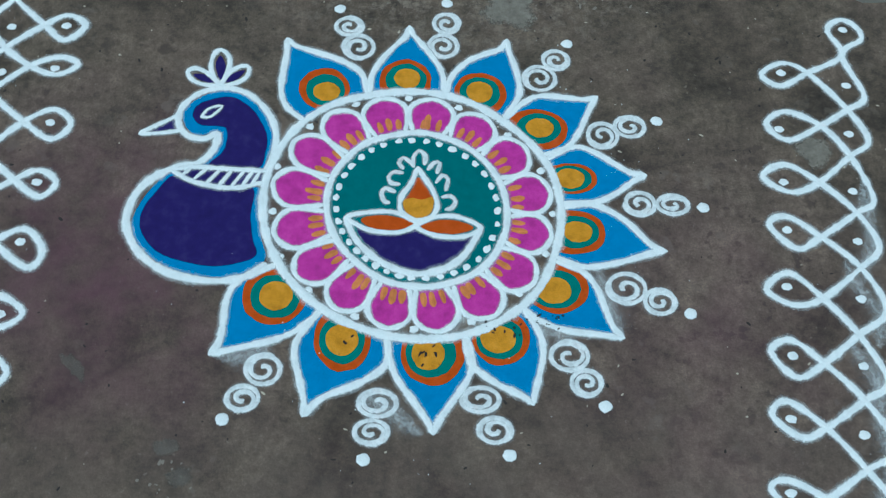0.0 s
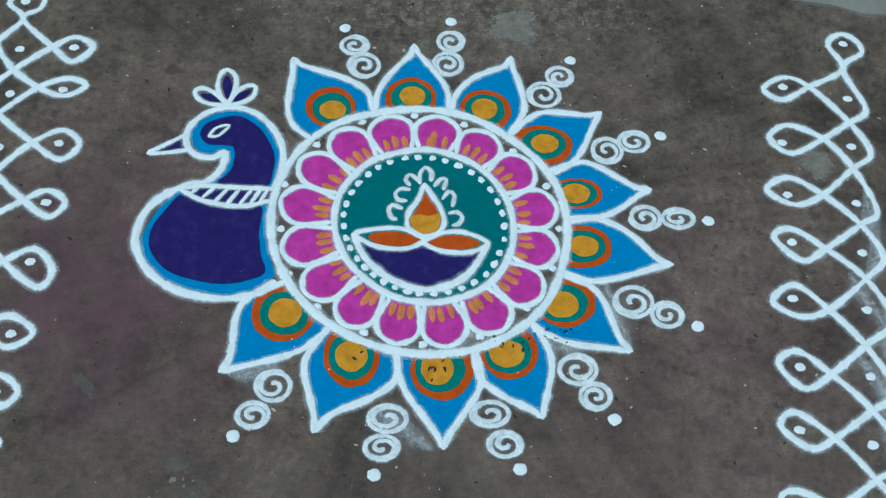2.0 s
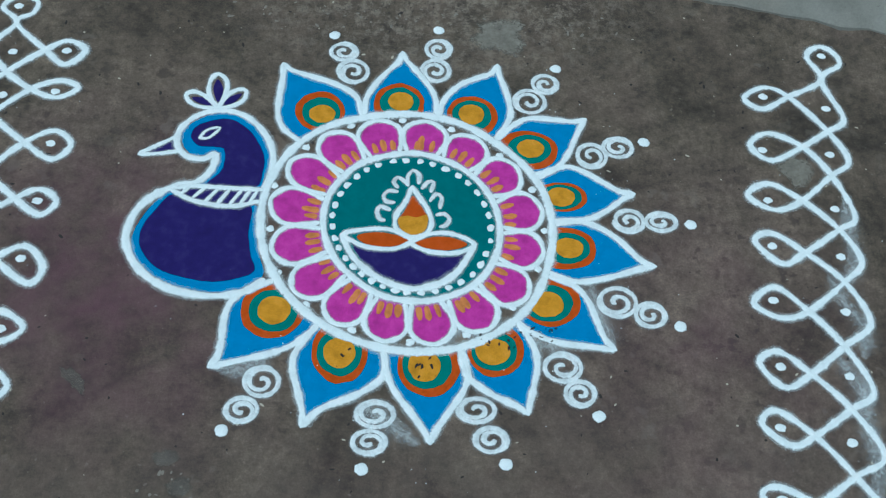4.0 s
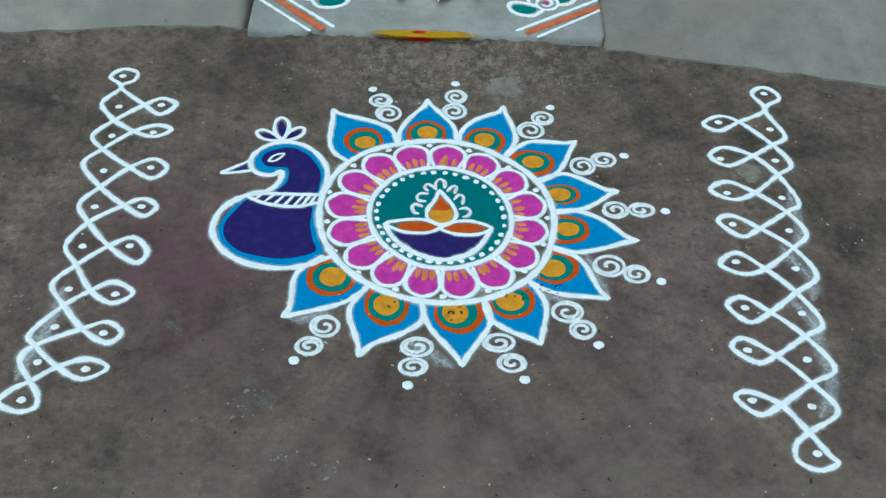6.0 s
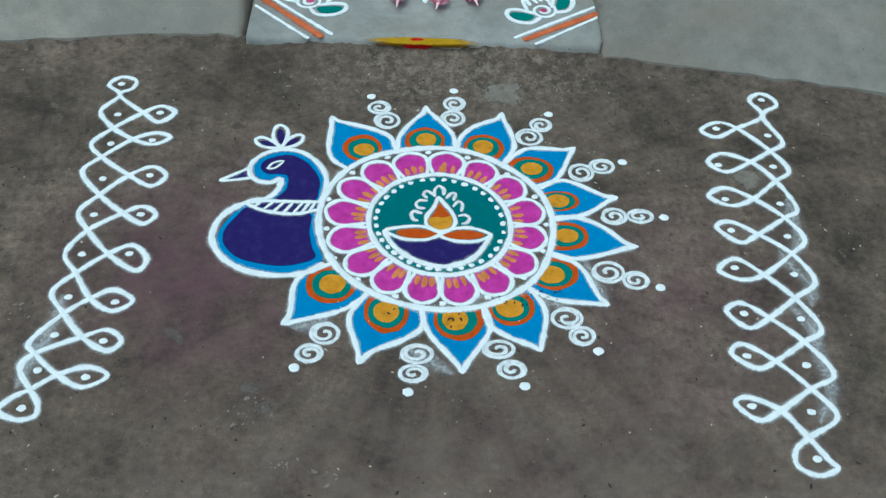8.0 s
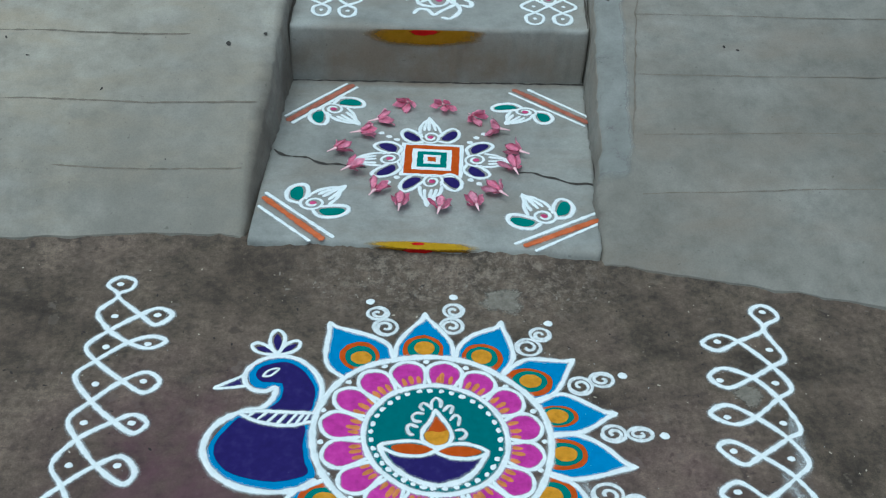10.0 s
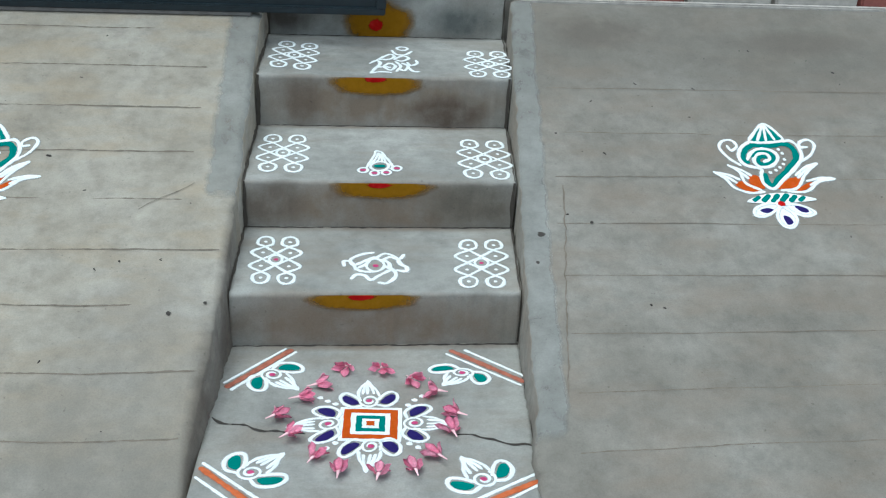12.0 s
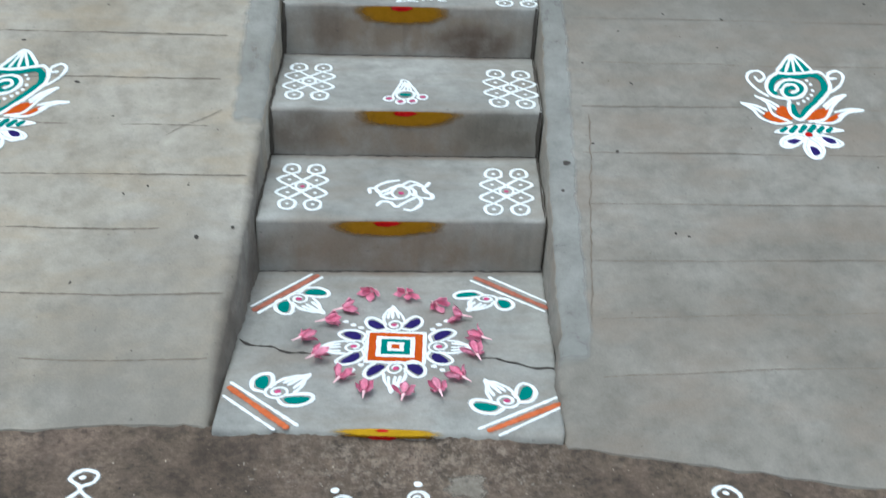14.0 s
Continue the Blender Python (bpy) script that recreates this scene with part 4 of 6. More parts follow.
bird_bed("head_fill", NAVY, 0.0020, [(-0.2932, 0.0711), (-0.2752, 0.0924), (-0.2692, 0.1136), (-0.2723, 0.1359), (-0.2884, 0.1388), (-0.3096, 0.1408), (-0.3217, 0.1569), (-0.3147, 0.1761), (-0.2876, 0.1884), (-0.2635, 0.1895), (-0.2403, 0.1744), (-0.2221, 0.1492), (-0.2109, 0.1199), (-0.2128, 0.0906), (-0.2208, 0.0684), (-0.2671, 0.0682)])
bird_bed("neck_band", NAVY, 0.0022, [(-0.3374, 0.0639), (-0.3113, 0.0680), (-0.2670, 0.0652), (-0.2147, 0.0623), (-0.2167, 0.0431), (-0.2488, 0.0349), (-0.2810, 0.0358), (-0.3142, 0.0458)])
bird_bed("beak", NAVY, 0.0014, [(-0.3820, 0.1284), (-0.3559, 0.1446), (-0.3418, 0.1538), (-0.3377, 0.1346), (-0.3608, 0.1284)])
bm = canvas()
stroke(bm, on_ground, [(-0.3063, 0.0741), (-0.3435, 0.0649), (-0.3746, 0.0445), (-0.3926, 0.0182), (-0.3995, -0.0141), (-0.3953, -0.0383), (-0.3802, -0.0655), (-0.3580, -0.0866), (-0.3288, -0.1026), (-0.2895, -0.1116), (-0.2513, -0.1114), (-0.2212, -0.1022), (-0.2042, -0.0881)], 0.0115, z0=0.0017)
part("body_outline", bm, WHITE, rangoli)
bm = canvas()
stroke(bm, on_ground, [(-0.3153, 0.0700), (-0.2963, 0.0842), (-0.2853, 0.1025), (-0.2823, 0.1207), (-0.2844, 0.1257), (-0.3014, 0.1166), (-0.3236, 0.1205), (-0.3377, 0.1346), (-0.3418, 0.1548), (-0.3359, 0.1740), (-0.3208, 0.1913), (-0.2977, 0.2035), (-0.2696, 0.2057), (-0.2403, 0.1946), (-0.2161, 0.1695), (-0.2009, 0.1392), (-0.1978, 0.1099), (-0.2017, 0.0856), (-0.2107, 0.0664)], 0.0092, z0=0.0017)
part("head_outline", bm, WHITE, rangoli)
bm = canvas()
stroke(bm, on_ground, [(-0.3334, 0.0649), (-0.3113, 0.0680), (-0.2670, 0.0652), (-0.2117, 0.0623)], 0.0075, z0=0.0026)
stroke(bm, on_ground, [(-0.3404, 0.0598), (-0.3142, 0.0448), (-0.2810, 0.0358), (-0.2488, 0.0339), (-0.2157, 0.0421)], 0.0075, z0=0.0026)
part("band_edge", bm, WHITE, rangoli)
for pts in [(-0.3274, 0.0548), (-0.3173, 0.0660)], [(-0.3102, 0.0488), (-0.2962, 0.0630)], [(-0.2921, 0.0418), (-0.2771, 0.0611)], [(-0.2740, 0.0389), (-0.2600, 0.0601)], [(-0.2569, 0.0369), (-0.2419, 0.0602)], [(-0.2418, 0.0380), (-0.2298, 0.0592)], [(-0.2287, 0.0401), (-0.2187, 0.0593)]:
    bm = canvas()
    stroke(bm, on_ground, pts, 0.0055, z0=0.0025, h=0.0014)
    part("band_slash", bm, WHITE, rangoli)
bm = canvas()
stroke(bm, on_ground, [(-0.3086, 0.1539), (-0.3016, 0.1661), (-0.2906, 0.1722), (-0.2795, 0.1733), (-0.2855, 0.1641), (-0.2965, 0.1540), (-0.3086, 0.1539)], 0.0042, z0=0.0024, h=0.0012)
part("eye", bm, WHITE, rangoli)
bm = canvas()
stroke(bm, on_ground, [(-0.3960, 0.1243), (-0.3709, 0.1395), (-0.3438, 0.1558)], 0.0065, z0=0.0017, ends=(0.4, 0.9))
stroke(bm, on_ground, [(-0.3960, 0.1233), (-0.3648, 0.1254), (-0.3357, 0.1306)], 0.0065, z0=0.0017, ends=(0.4, 0.9))
part("beak_outline", bm, WHITE, rangoli)
for pts, inside in (([(-0.2867, 0.2117), (-0.3058, 0.2116), (-0.3250, 0.2186), (-0.3351, 0.2337), (-0.3251, 0.2418), (-0.3049, 0.2328)], [(-0.2928, 0.2177), (-0.3089, 0.2176), (-0.3270, 0.2297), (-0.3099, 0.2308)]),
                    ([(-0.2867, 0.2137), (-0.3009, 0.2399), (-0.2990, 0.2662), (-0.2889, 0.2764), (-0.2758, 0.2643), (-0.2747, 0.2400)], [(-0.2857, 0.2218), (-0.2949, 0.2470), (-0.2889, 0.2663), (-0.2798, 0.2471)]),
                    ([(-0.2837, 0.2117), (-0.2717, 0.2360), (-0.2556, 0.2472), (-0.2445, 0.2442), (-0.2475, 0.2270), (-0.2646, 0.2148)], [(-0.2787, 0.2178), (-0.2687, 0.2330), (-0.2506, 0.2391), (-0.2626, 0.2219)])):
    bm = canvas()
    fill(bm, on_ground, inside, 0.0014)
    plume = part("crest_plume", bm, NAVY, rangoli)
    bm = canvas()
    stroke(bm, on_ground, pts, 0.0075, True, z0=0.0012)
    part("outline", bm, WHITE, plume)

# pairs of scrolls with a pinch of powder beyond, between the feathers: the middle and half sizes of each
SCROLLS = (
    ((-0.0800, 0.2860, 0.0260, 0.0250), (-0.0950, 0.3260, 0.0240, 0.0200)),
    ((0.0500, 0.2900, 0.0250, 0.0240), (0.0560, 0.3340, 0.0230, 0.0220)),
    ((0.1960, 0.2320, 0.0270, 0.0250), (0.2230, 0.2670, 0.0230, 0.0210)),
    ((0.2840, 0.1310, 0.0260, 0.0250), (0.3270, 0.1460, 0.0260, 0.0210)),
    ((0.3290, 0.0140, 0.0250, 0.0220), (0.3770, 0.0130, 0.0260, 0.0180)),
    ((0.2970, -0.1210, 0.0300, 0.0260), (0.3420, -0.1410, 0.0250, 0.0220)),
    ((0.2100, -0.2220, 0.0290, 0.0240), (0.2310, -0.2600, 0.0230, 0.0210)),
    ((0.0880, -0.2830, 0.0280, 0.0200), (0.1060, -0.3250, 0.0240, 0.0200)),
    ((-0.0470, -0.2880, 0.0280, 0.0210), (-0.0550, -0.3270, 0.0250, 0.0190)),
    ((-0.1980, -0.2410, 0.0260, 0.0240), (-0.2230, -0.2810, 0.0240, 0.0200)),
)


def scroll(bm, x, y, rx, ry, turn, hand, w=0.0068):
    """A coil of two and a half turns whose outer turn is nearly round."""
    pts = []
    rx, ry = rx - 0.4 * w, ry - 0.4 * w
    for i in range(46):
        u = i / 45
        a = turn + hand * u * 2 * math.pi * 2.15
        k = (1.0 - 0.12 * u if u < 0.45 else 0.946 - 1.45 * (u - 0.45)) * (1 + 0.06 * noise.noise((x * 40, y * 40, u * 4)))
        pts.append((x + k * rx * math.cos(a), y + k * ry * math.sin(a)))
    stroke(bm, on_ground, pts, w, h=0.0012, ends=(0.7, 0.6), step=0.003)


for i, pair in enumerate(SCROLLS):
    hand = -1 if i in (0, 1, 2, 6) else 1
    (x0, y0), (x1, y1) = pair[0][:2], pair[1][:2]
    for k, (x, y, rx, ry) in enumerate(pair):
        bm = canvas()
        scroll(bm, x, y, rx, ry, math.atan2(y1 - y0, x1 - x0) + (math.pi if k == 0 else 0), hand)
        part("scroll", bm, WHITE_THIN, rangoli, "thin white powder scroll")
for x, y in [(-0.1099, 0.3592), (0.0574, 0.3731), (0.2421, 0.2979), (0.3682, 0.1566), (0.4207, 0.0082), (0.3826, -0.1596), (0.2528, -0.2932), (0.1232, -0.3591), (-0.0647, -0.3637), (-0.2466, -0.3099)]:
    bm = canvas()
    mark(bm, on_ground, x, y, 0.0090, 0.0082, h=0.003, uneven=0.18, n=18, seed=y)
    part("dot", bm, WHITE_DOT, rangoli)


# ---- the two looped borders ----
def looped_border(first, top, rows, low, dots, label):
    """Two strands woven round a row of dots. Each row: the bulge, the neck, the loop's upper side, end and lower side, and the crossing below."""
    n = len(rows)
    cross = [first] + [r[5] for r in rows]
    loop = [[r[1], r[4], r[3], r[2], r[1]] for r in rows]
    thing_ = thing("looped_border", (rows[n // 2][1][0], rows[n // 2][1][1], 0), label, "rangoli", "looped borders beside the peacock rangoli")
    strands = [[cross[1], rows[0][0], cross[0]] + list(top) + [cross[0]], [cross[1]]]
    at = [0, 1]
    for line, i in zip(strands, at):
        while i < n:
            line += loop[i] + [cross[i + 1]]
            if i + 1 < n:
                line += [rows[i + 1][0], cross[i + 2]]
            i += 2
    strands.append([cross[n]] + list(low) + [cross[n]])
    for k, line in enumerate(strands):
        bm = canvas()
        stroke(bm, on_ground, line, 0.0092, z0=0.0005 + 0.0002 * k, swell=0.22)
        part("strand", bm, WHITE, thing_)
    for x, y in dots:
        bm = canvas()
        mark(bm, on_ground, x, y, 0.0074, 0.0060, h=0.0020, uneven=0.28, n=14, seed=y)
        part("dot", bm, WHITE_DOT, thing_)
    return thing_


border_a = looped_border((-0.6100, 0.3730), [(-0.6350, 0.4050), (-0.6140, 0.4290), (-0.5840, 0.4190), (-0.5870, 0.3940)], (
    ((-0.6410, 0.3250), (-0.5580, 0.3190), (-0.5250, 0.3380), (-0.4970, 0.3190), (-0.5250, 0.2910), (-0.6110, 0.2740)),
    ((-0.6450, 0.2320), (-0.5690, 0.2420), (-0.5270, 0.2590), (-0.4990, 0.2460), (-0.5290, 0.2270), (-0.6210, 0.1940)),
    ((-0.6510, 0.1540), (-0.5640, 0.1430), (-0.5230, 0.1650), (-0.4960, 0.1410), (-0.5210, 0.1140), (-0.6110, 0.0930)),
    ((-0.6420, 0.0500), (-0.5630, 0.0450), (-0.5300, 0.0610), (-0.5040, 0.0410), (-0.5250, 0.0180), (-0.6190, 0.0040)),
    ((-0.6500, -0.0500), (-0.5760, -0.0530), (-0.5360, -0.0340), (-0.5080, -0.0670), (-0.5260, -0.0930), (-0.6250, -0.0960)),
    ((-0.6580, -0.1380), (-0.5920, -0.1540), (-0.5550, -0.1360), (-0.5210, -0.1610), (-0.5530, -0.1820), (-0.6310, -0.1850)),
    ((-0.6760, -0.2420), (-0.5940, -0.2350), (-0.5550, -0.2220), (-0.5290, -0.2450), (-0.5510, -0.2650), (-0.6640, -0.2670)),
    ((-0.6820, -0.2970), (-0.6210, -0.3110), (-0.5760, -0.2970), (-0.5420, -0.3150), (-0.5790, -0.3360), (-0.6590, -0.3380)),
), [(-0.6860, -0.3540), (-0.7010, -0.3770), (-0.6700, -0.3940), (-0.6430, -0.3880), (-0.6430, -0.3640)],
    [(-0.6110, 0.4070), (-0.6070, 0.3140), (-0.6090, 0.2300), (-0.6110, 0.1350), (-0.6140, 0.0420), (-0.6210, -0.0530), (-0.6290, -0.1500), (-0.6390, -0.2300), (-0.6540, -0.3010), (-0.5250, 0.3180), (-0.5320, 0.2380), (-0.5260, 0.1420), (-0.5310, 0.0410), (-0.5400, -0.0540), (-0.5500, -0.1630), (-0.5580, -0.2450), (-0.5760, -0.3170), (-0.6660, -0.3730)], "white powder border of woven loops beside the bird's head")
border_b = looped_border((0.6760, 0.2850), [(0.7130, 0.3170), (0.7060, 0.3440), (0.6840, 0.3540), (0.6610, 0.3330)], (
    ((0.6970, 0.2080), (0.6150, 0.2500), (0.5780, 0.2680), (0.5420, 0.2460), (0.5690, 0.2250), (0.6660, 0.1820)),
    ((0.6880, 0.1260), (0.6190, 0.1520), (0.5690, 0.1770), (0.5360, 0.1550), (0.5650, 0.1260), (0.6550, 0.0990)),
    ((0.6760, 0.0250), (0.6000, 0.0530), (0.5530, 0.0830), (0.5170, 0.0620), (0.5550, 0.0360), (0.6470, 0.0020)),
    ((0.6690, -0.0530), (0.5870, -0.0380), (0.5420, -0.0050), (0.5140, -0.0190), (0.5490, -0.0570), (0.6360, -0.0870)),
    ((0.6600, -0.1530), (0.5730, -0.1350), (0.5310, -0.0960), (0.4950, -0.1210), (0.5300, -0.1450), (0.6140, -0.1900)),
    ((0.6410, -0.2580), (0.5580, -0.2320), (0.5170, -0.1980), (0.4870, -0.2150), (0.5170, -0.2520), (0.6040, -0.2850)),
    ((0.6350, -0.3520), (0.5450, -0.3230), (0.4980, -0.2860), (0.4750, -0.3050), (0.5100, -0.3360), (0.5890, -0.3800)),
    ((0.6160, -0.4350), (0.5280, -0.4200), (0.4820, -0.3930), (0.4580, -0.4040), (0.4890, -0.4370), (0.5590, -0.4720)),
), [(0.5800, -0.5140), (0.5890, -0.5290), (0.5560, -0.5400), (0.5280, -0.5220), (0.5330, -0.4930)],
    [(0.6860, 0.3340), (0.6720, 0.2270), (0.6600, 0.1380), (0.6470, 0.0380), (0.6390, -0.0450), (0.6270, -0.1360), (0.6110, -0.2360), (0.5940, -0.3330), (0.5760, -0.4250), (0.5730, 0.2490), (0.5540, 0.1450), (0.5460, 0.0530), (0.5390, -0.0270), (0.5240, -0.1170), (0.5160, -0.2210), (0.4990, -0.3110), (0.4830, -0.4100), (0.5610, -0.5110)], "white powder border of woven loops beside the blue feathers")

# loose powder brushed aside along some strands
for owner, runs in ((border_a, ([(-0.6390, -0.1470), (-0.6450, -0.2080), (-0.6640, -0.2570), (-0.6820, -0.2970)], [(-0.6450, -0.2340), (-0.6660, -0.2800), (-0.6810, -0.3330)])),
                    (border_b, ([(0.6150, -0.0800), (0.6290, -0.1210), (0.6490, -0.1590), (0.6400, -0.2050)], [(0.6310, -0.2480), (0.6220, -0.3200), (0.6230, -0.3780), (0.5870, -0.4430)], [(0.6020, -0.2090), (0.6190, -0.2380), (0.6320, -0.2750)], [(0.6640, 0.0490), (0.6590, -0.0500), (0.6350, -0.0910)])),
                    (rangoli, ([(-0.2510, -0.2270), (-0.2160, -0.2180), (-0.1880, -0.1950)], [(-0.0670, -0.2750), (-0.0230, -0.3060), (0.0080, -0.3290)], [(0.1140, -0.1960), (0.1760, -0.1860), (0.2130, -0.1960)], [(-0.1760, -0.1290), (-0.1290, -0.1720), (-0.0680, -0.1980)], [(-0.1000, -0.1850), (-0.0200, -0.2010), (0.0600, -0.1990), (0.1250, -0.1700)], [(0.0100, -0.1780), (0.0450, -0.1760), (0.0750, -0.1660)], [(0.2600, -0.0940), (0.2710, -0.1460), (0.2820, -0.1960)]))):
    for pts in runs:
        bm = canvas()
        stroke(bm, on_ground, pts, 0.026, z0=0.0003, h=0.0003, ends=(0.4, 0.4))
        part("loose_powder", bm, SMUDGE, owner)

# ---- drawings on the landing slab and the steps ----
class Frame:
    """A tilted, stretched set of axes for a small drawing: its foot, one unit across, one unit up."""

    def __init__(self, foot, across, up):
        self.o, self.u, self.v = Vector(foot), Vector(across) - Vector(foot), Vector(up) - Vector(foot)

    def __call__(self, *pts):
        return [self.o + self.u * x + self.v * y for x, y in pts]


def bud(owner, lay, f, lobe, w=0.0075, extra=True):
    """A small lotus bud: a scrolled heart, two lobes and a drawn-out plume."""
    bm = canvas()
    pts = [(0.36 * (1 - 0.74 * i / 20) * math.cos(2.6 + 0.50 * i), 0.24 + 0.24 * (1 - 0.74 * i / 20) * math.sin(2.6 + 0.50 * i)) for i in range(21)]
    stroke(bm, lay, f(*pts), w * 0.85, z0=0.0008, h=0.0014)
    part("heart_scroll", bm, WHITE, owner)
    bm = canvas()
    mark(bm, lay, *f((0.0, 0.24))[0], 0.0070, 0.0060, z=0.0014, h=0.002, n=10)
    part("heart_dot", bm, PINK, owner)
    for s in (-1, 1):
        bm = canvas()
        fill(bm, lay, f((s * 0.36, 0.17), (s * 0.62, 0.12), (s * 0.86, 0.24), (s * 0.91, 0.39), (s * 0.80, 0.45), (s * 0.58, 0.36)), 0.0014)
        ob = part("lobe", bm, lobe, owner)
        bm = canvas()
        stroke(bm, lay, f((s * 0.26, 0.08), (s * 0.60, 0.03), (s * 0.92, 0.20), (s * 0.98, 0.42), (s * 0.80, 0.54), (s * 0.54, 0.45), (s * 0.30, 0.26)), w * 1.15, z0=0.0010)
        part("outline", bm, WHITE, ob)
    bm = canvas()
    for k in ([(-0.36, 0.40), (-0.34, 0.58), (-0.20, 0.78), (-0.03, 0.90), (0.0, 1.0)], [(0.36, 0.40), (0.28, 0.62), (0.12, 0.80), (0.06, 0.92), (0.0, 1.0)],
              [(-0.20, 0.50), (-0.16, 0.66), (-0.05, 0.84), (0.0, 0.96)], [(0.18, 0.50), (0.14, 0.68), (0.06, 0.84), (0.01, 0.95)], [(-0.04, 0.50), (-0.03, 0.68), (0.0, 0.92)]):
        stroke(bm, lay, f(*k), w * 1.05, z0=0.0009, h=0.0012, ends=(0.8, 0.3))
    part("plume", bm, WHITE, owner)


centre = thing("square_rangoli", (0.03, 0.81, SLAB_Z), "square powder rangoli with four lotus buds on the slab", "rangoli")
sq = Frame(*[(0.0290, 0.8100), (0.1010, 0.8060), (0.0340, 0.8740)])
for name, mat, k, z in (("white_square", WHITE_DOT, 1.0, 0.0012), ("orange_square", ORANGE, 0.87, 0.0017), ("white_square", WHITE_DOT, 0.63, 0.0021), ("green_square", GREEN, 0.47, 0.0025),
                        ("white_square", WHITE_DOT, 0.27, 0.0029), ("orange_square", ORANGE, 0.13, 0.0033)):
    bm = canvas()
    edge_pts = [(-k + 2 * k * i / 8, -k) for i in range(8)] + [(k, -k + 2 * k * i / 8) for i in range(8)] + [(k - 2 * k * i / 8, k) for i in range(8)] + [(-k, k - 2 * k * i / 8) for i in range(8)]
    fill(bm, on_slab, sq(*edge_pts), z, False, 0.0022)
    part(name, bm, mat, centre)
for pts in ([(0.0310, 0.8740), (0.1000, 0.8770), (0.0290, 0.9860)], [(0.0300, 0.7570), (-0.0400, 0.7550), (0.0120, 0.6350)], [(-0.0380, 0.8160), (-0.0420, 0.7470), (-0.1640, 0.8020)], [(0.1030, 0.8130), (0.1130, 0.8840), (0.2210, 0.8080)]):
    bud(centre, on_slab, Frame(*pts), NAVY, 0.0072)
for x, y in [(-0.0860, 0.9150), (-0.0680, 0.9010), (-0.0500, 0.8890), (0.1210, 0.8810), (0.1380, 0.9010), (0.1570, 0.9170), (-0.0910, 0.7080), (-0.0730, 0.7230), (-0.0530, 0.7410), (0.1140, 0.7340), (0.1320, 0.7200), (0.1490, 0.7010)]:
    bm = canvas()
    mark(bm, on_slab, x, y, 0.0078, 0.0068, h=0.0022, uneven=0.4, n=12, seed=x)
    part("dot", bm, WHITE_DOT, centre)

for lines, axes in (
    (([(-0.3150, 0.9830), (-0.1720, 1.1300)], [(-0.3060, 0.9670), (-0.1590, 1.1220)], [(-0.2960, 0.9550), (-0.1470, 1.1140)]), [(-0.2220, 1.0370), (-0.1650, 1.0860), (-0.1370, 0.9470)]),
    (([(0.2350, 1.1000), (0.4040, 0.9590)], [(0.2490, 1.1130), (0.4110, 0.9760)], [(0.2850, 1.1160), (0.4200, 0.9980)]), [(0.2820, 1.0330), (0.2140, 1.0650), (0.2120, 0.9580)]),
    (([(-0.3520, 0.6320), (-0.2400, 0.5180)], [(-0.3420, 0.6610), (-0.2140, 0.5250)], [(-0.3390, 0.6790), (-0.1910, 0.5310)]), [(-0.2580, 0.6240), (-0.2090, 0.5840), (-0.1740, 0.7020)]),
    (([(0.2370, 0.4910), (0.3820, 0.5820)], [(0.2170, 0.5070), (0.3840, 0.5950)], [(0.1950, 0.5130), (0.3820, 0.6190)]), [(0.2790, 0.5810), (0.2190, 0.5510), (0.2300, 0.6770)]),
):
    o = axes[0]
    corner = thing("corner_motif", (o[0], o[1], SLAB_Z), "white powder lotus bud on orange bars at a slab corner", "rangoli", "corner motifs of the landing slab")
    for k, (line, mat, w) in enumerate(zip(lines, (WHITE, BRICK_WORN if o[1] > 0.9 else BRICK_ORANGE, WHITE), (0.0075, 0.0150, 0.0085))):
        bm = canvas()
        stroke(bm, on_slab, line, w, z0=0.0006 + 0.0003 * (k == 1), h=0.0014, ends=(1, 1))
        part("bar", bm, mat, corner)
    f = Frame(*axes)
    if o[1] < 0.9:  # the two front ones are larger
        f.u, f.v = f.u * 1.2, f.v * 1.1
    bud(corner, on_slab, f, GREEN, 0.0082)


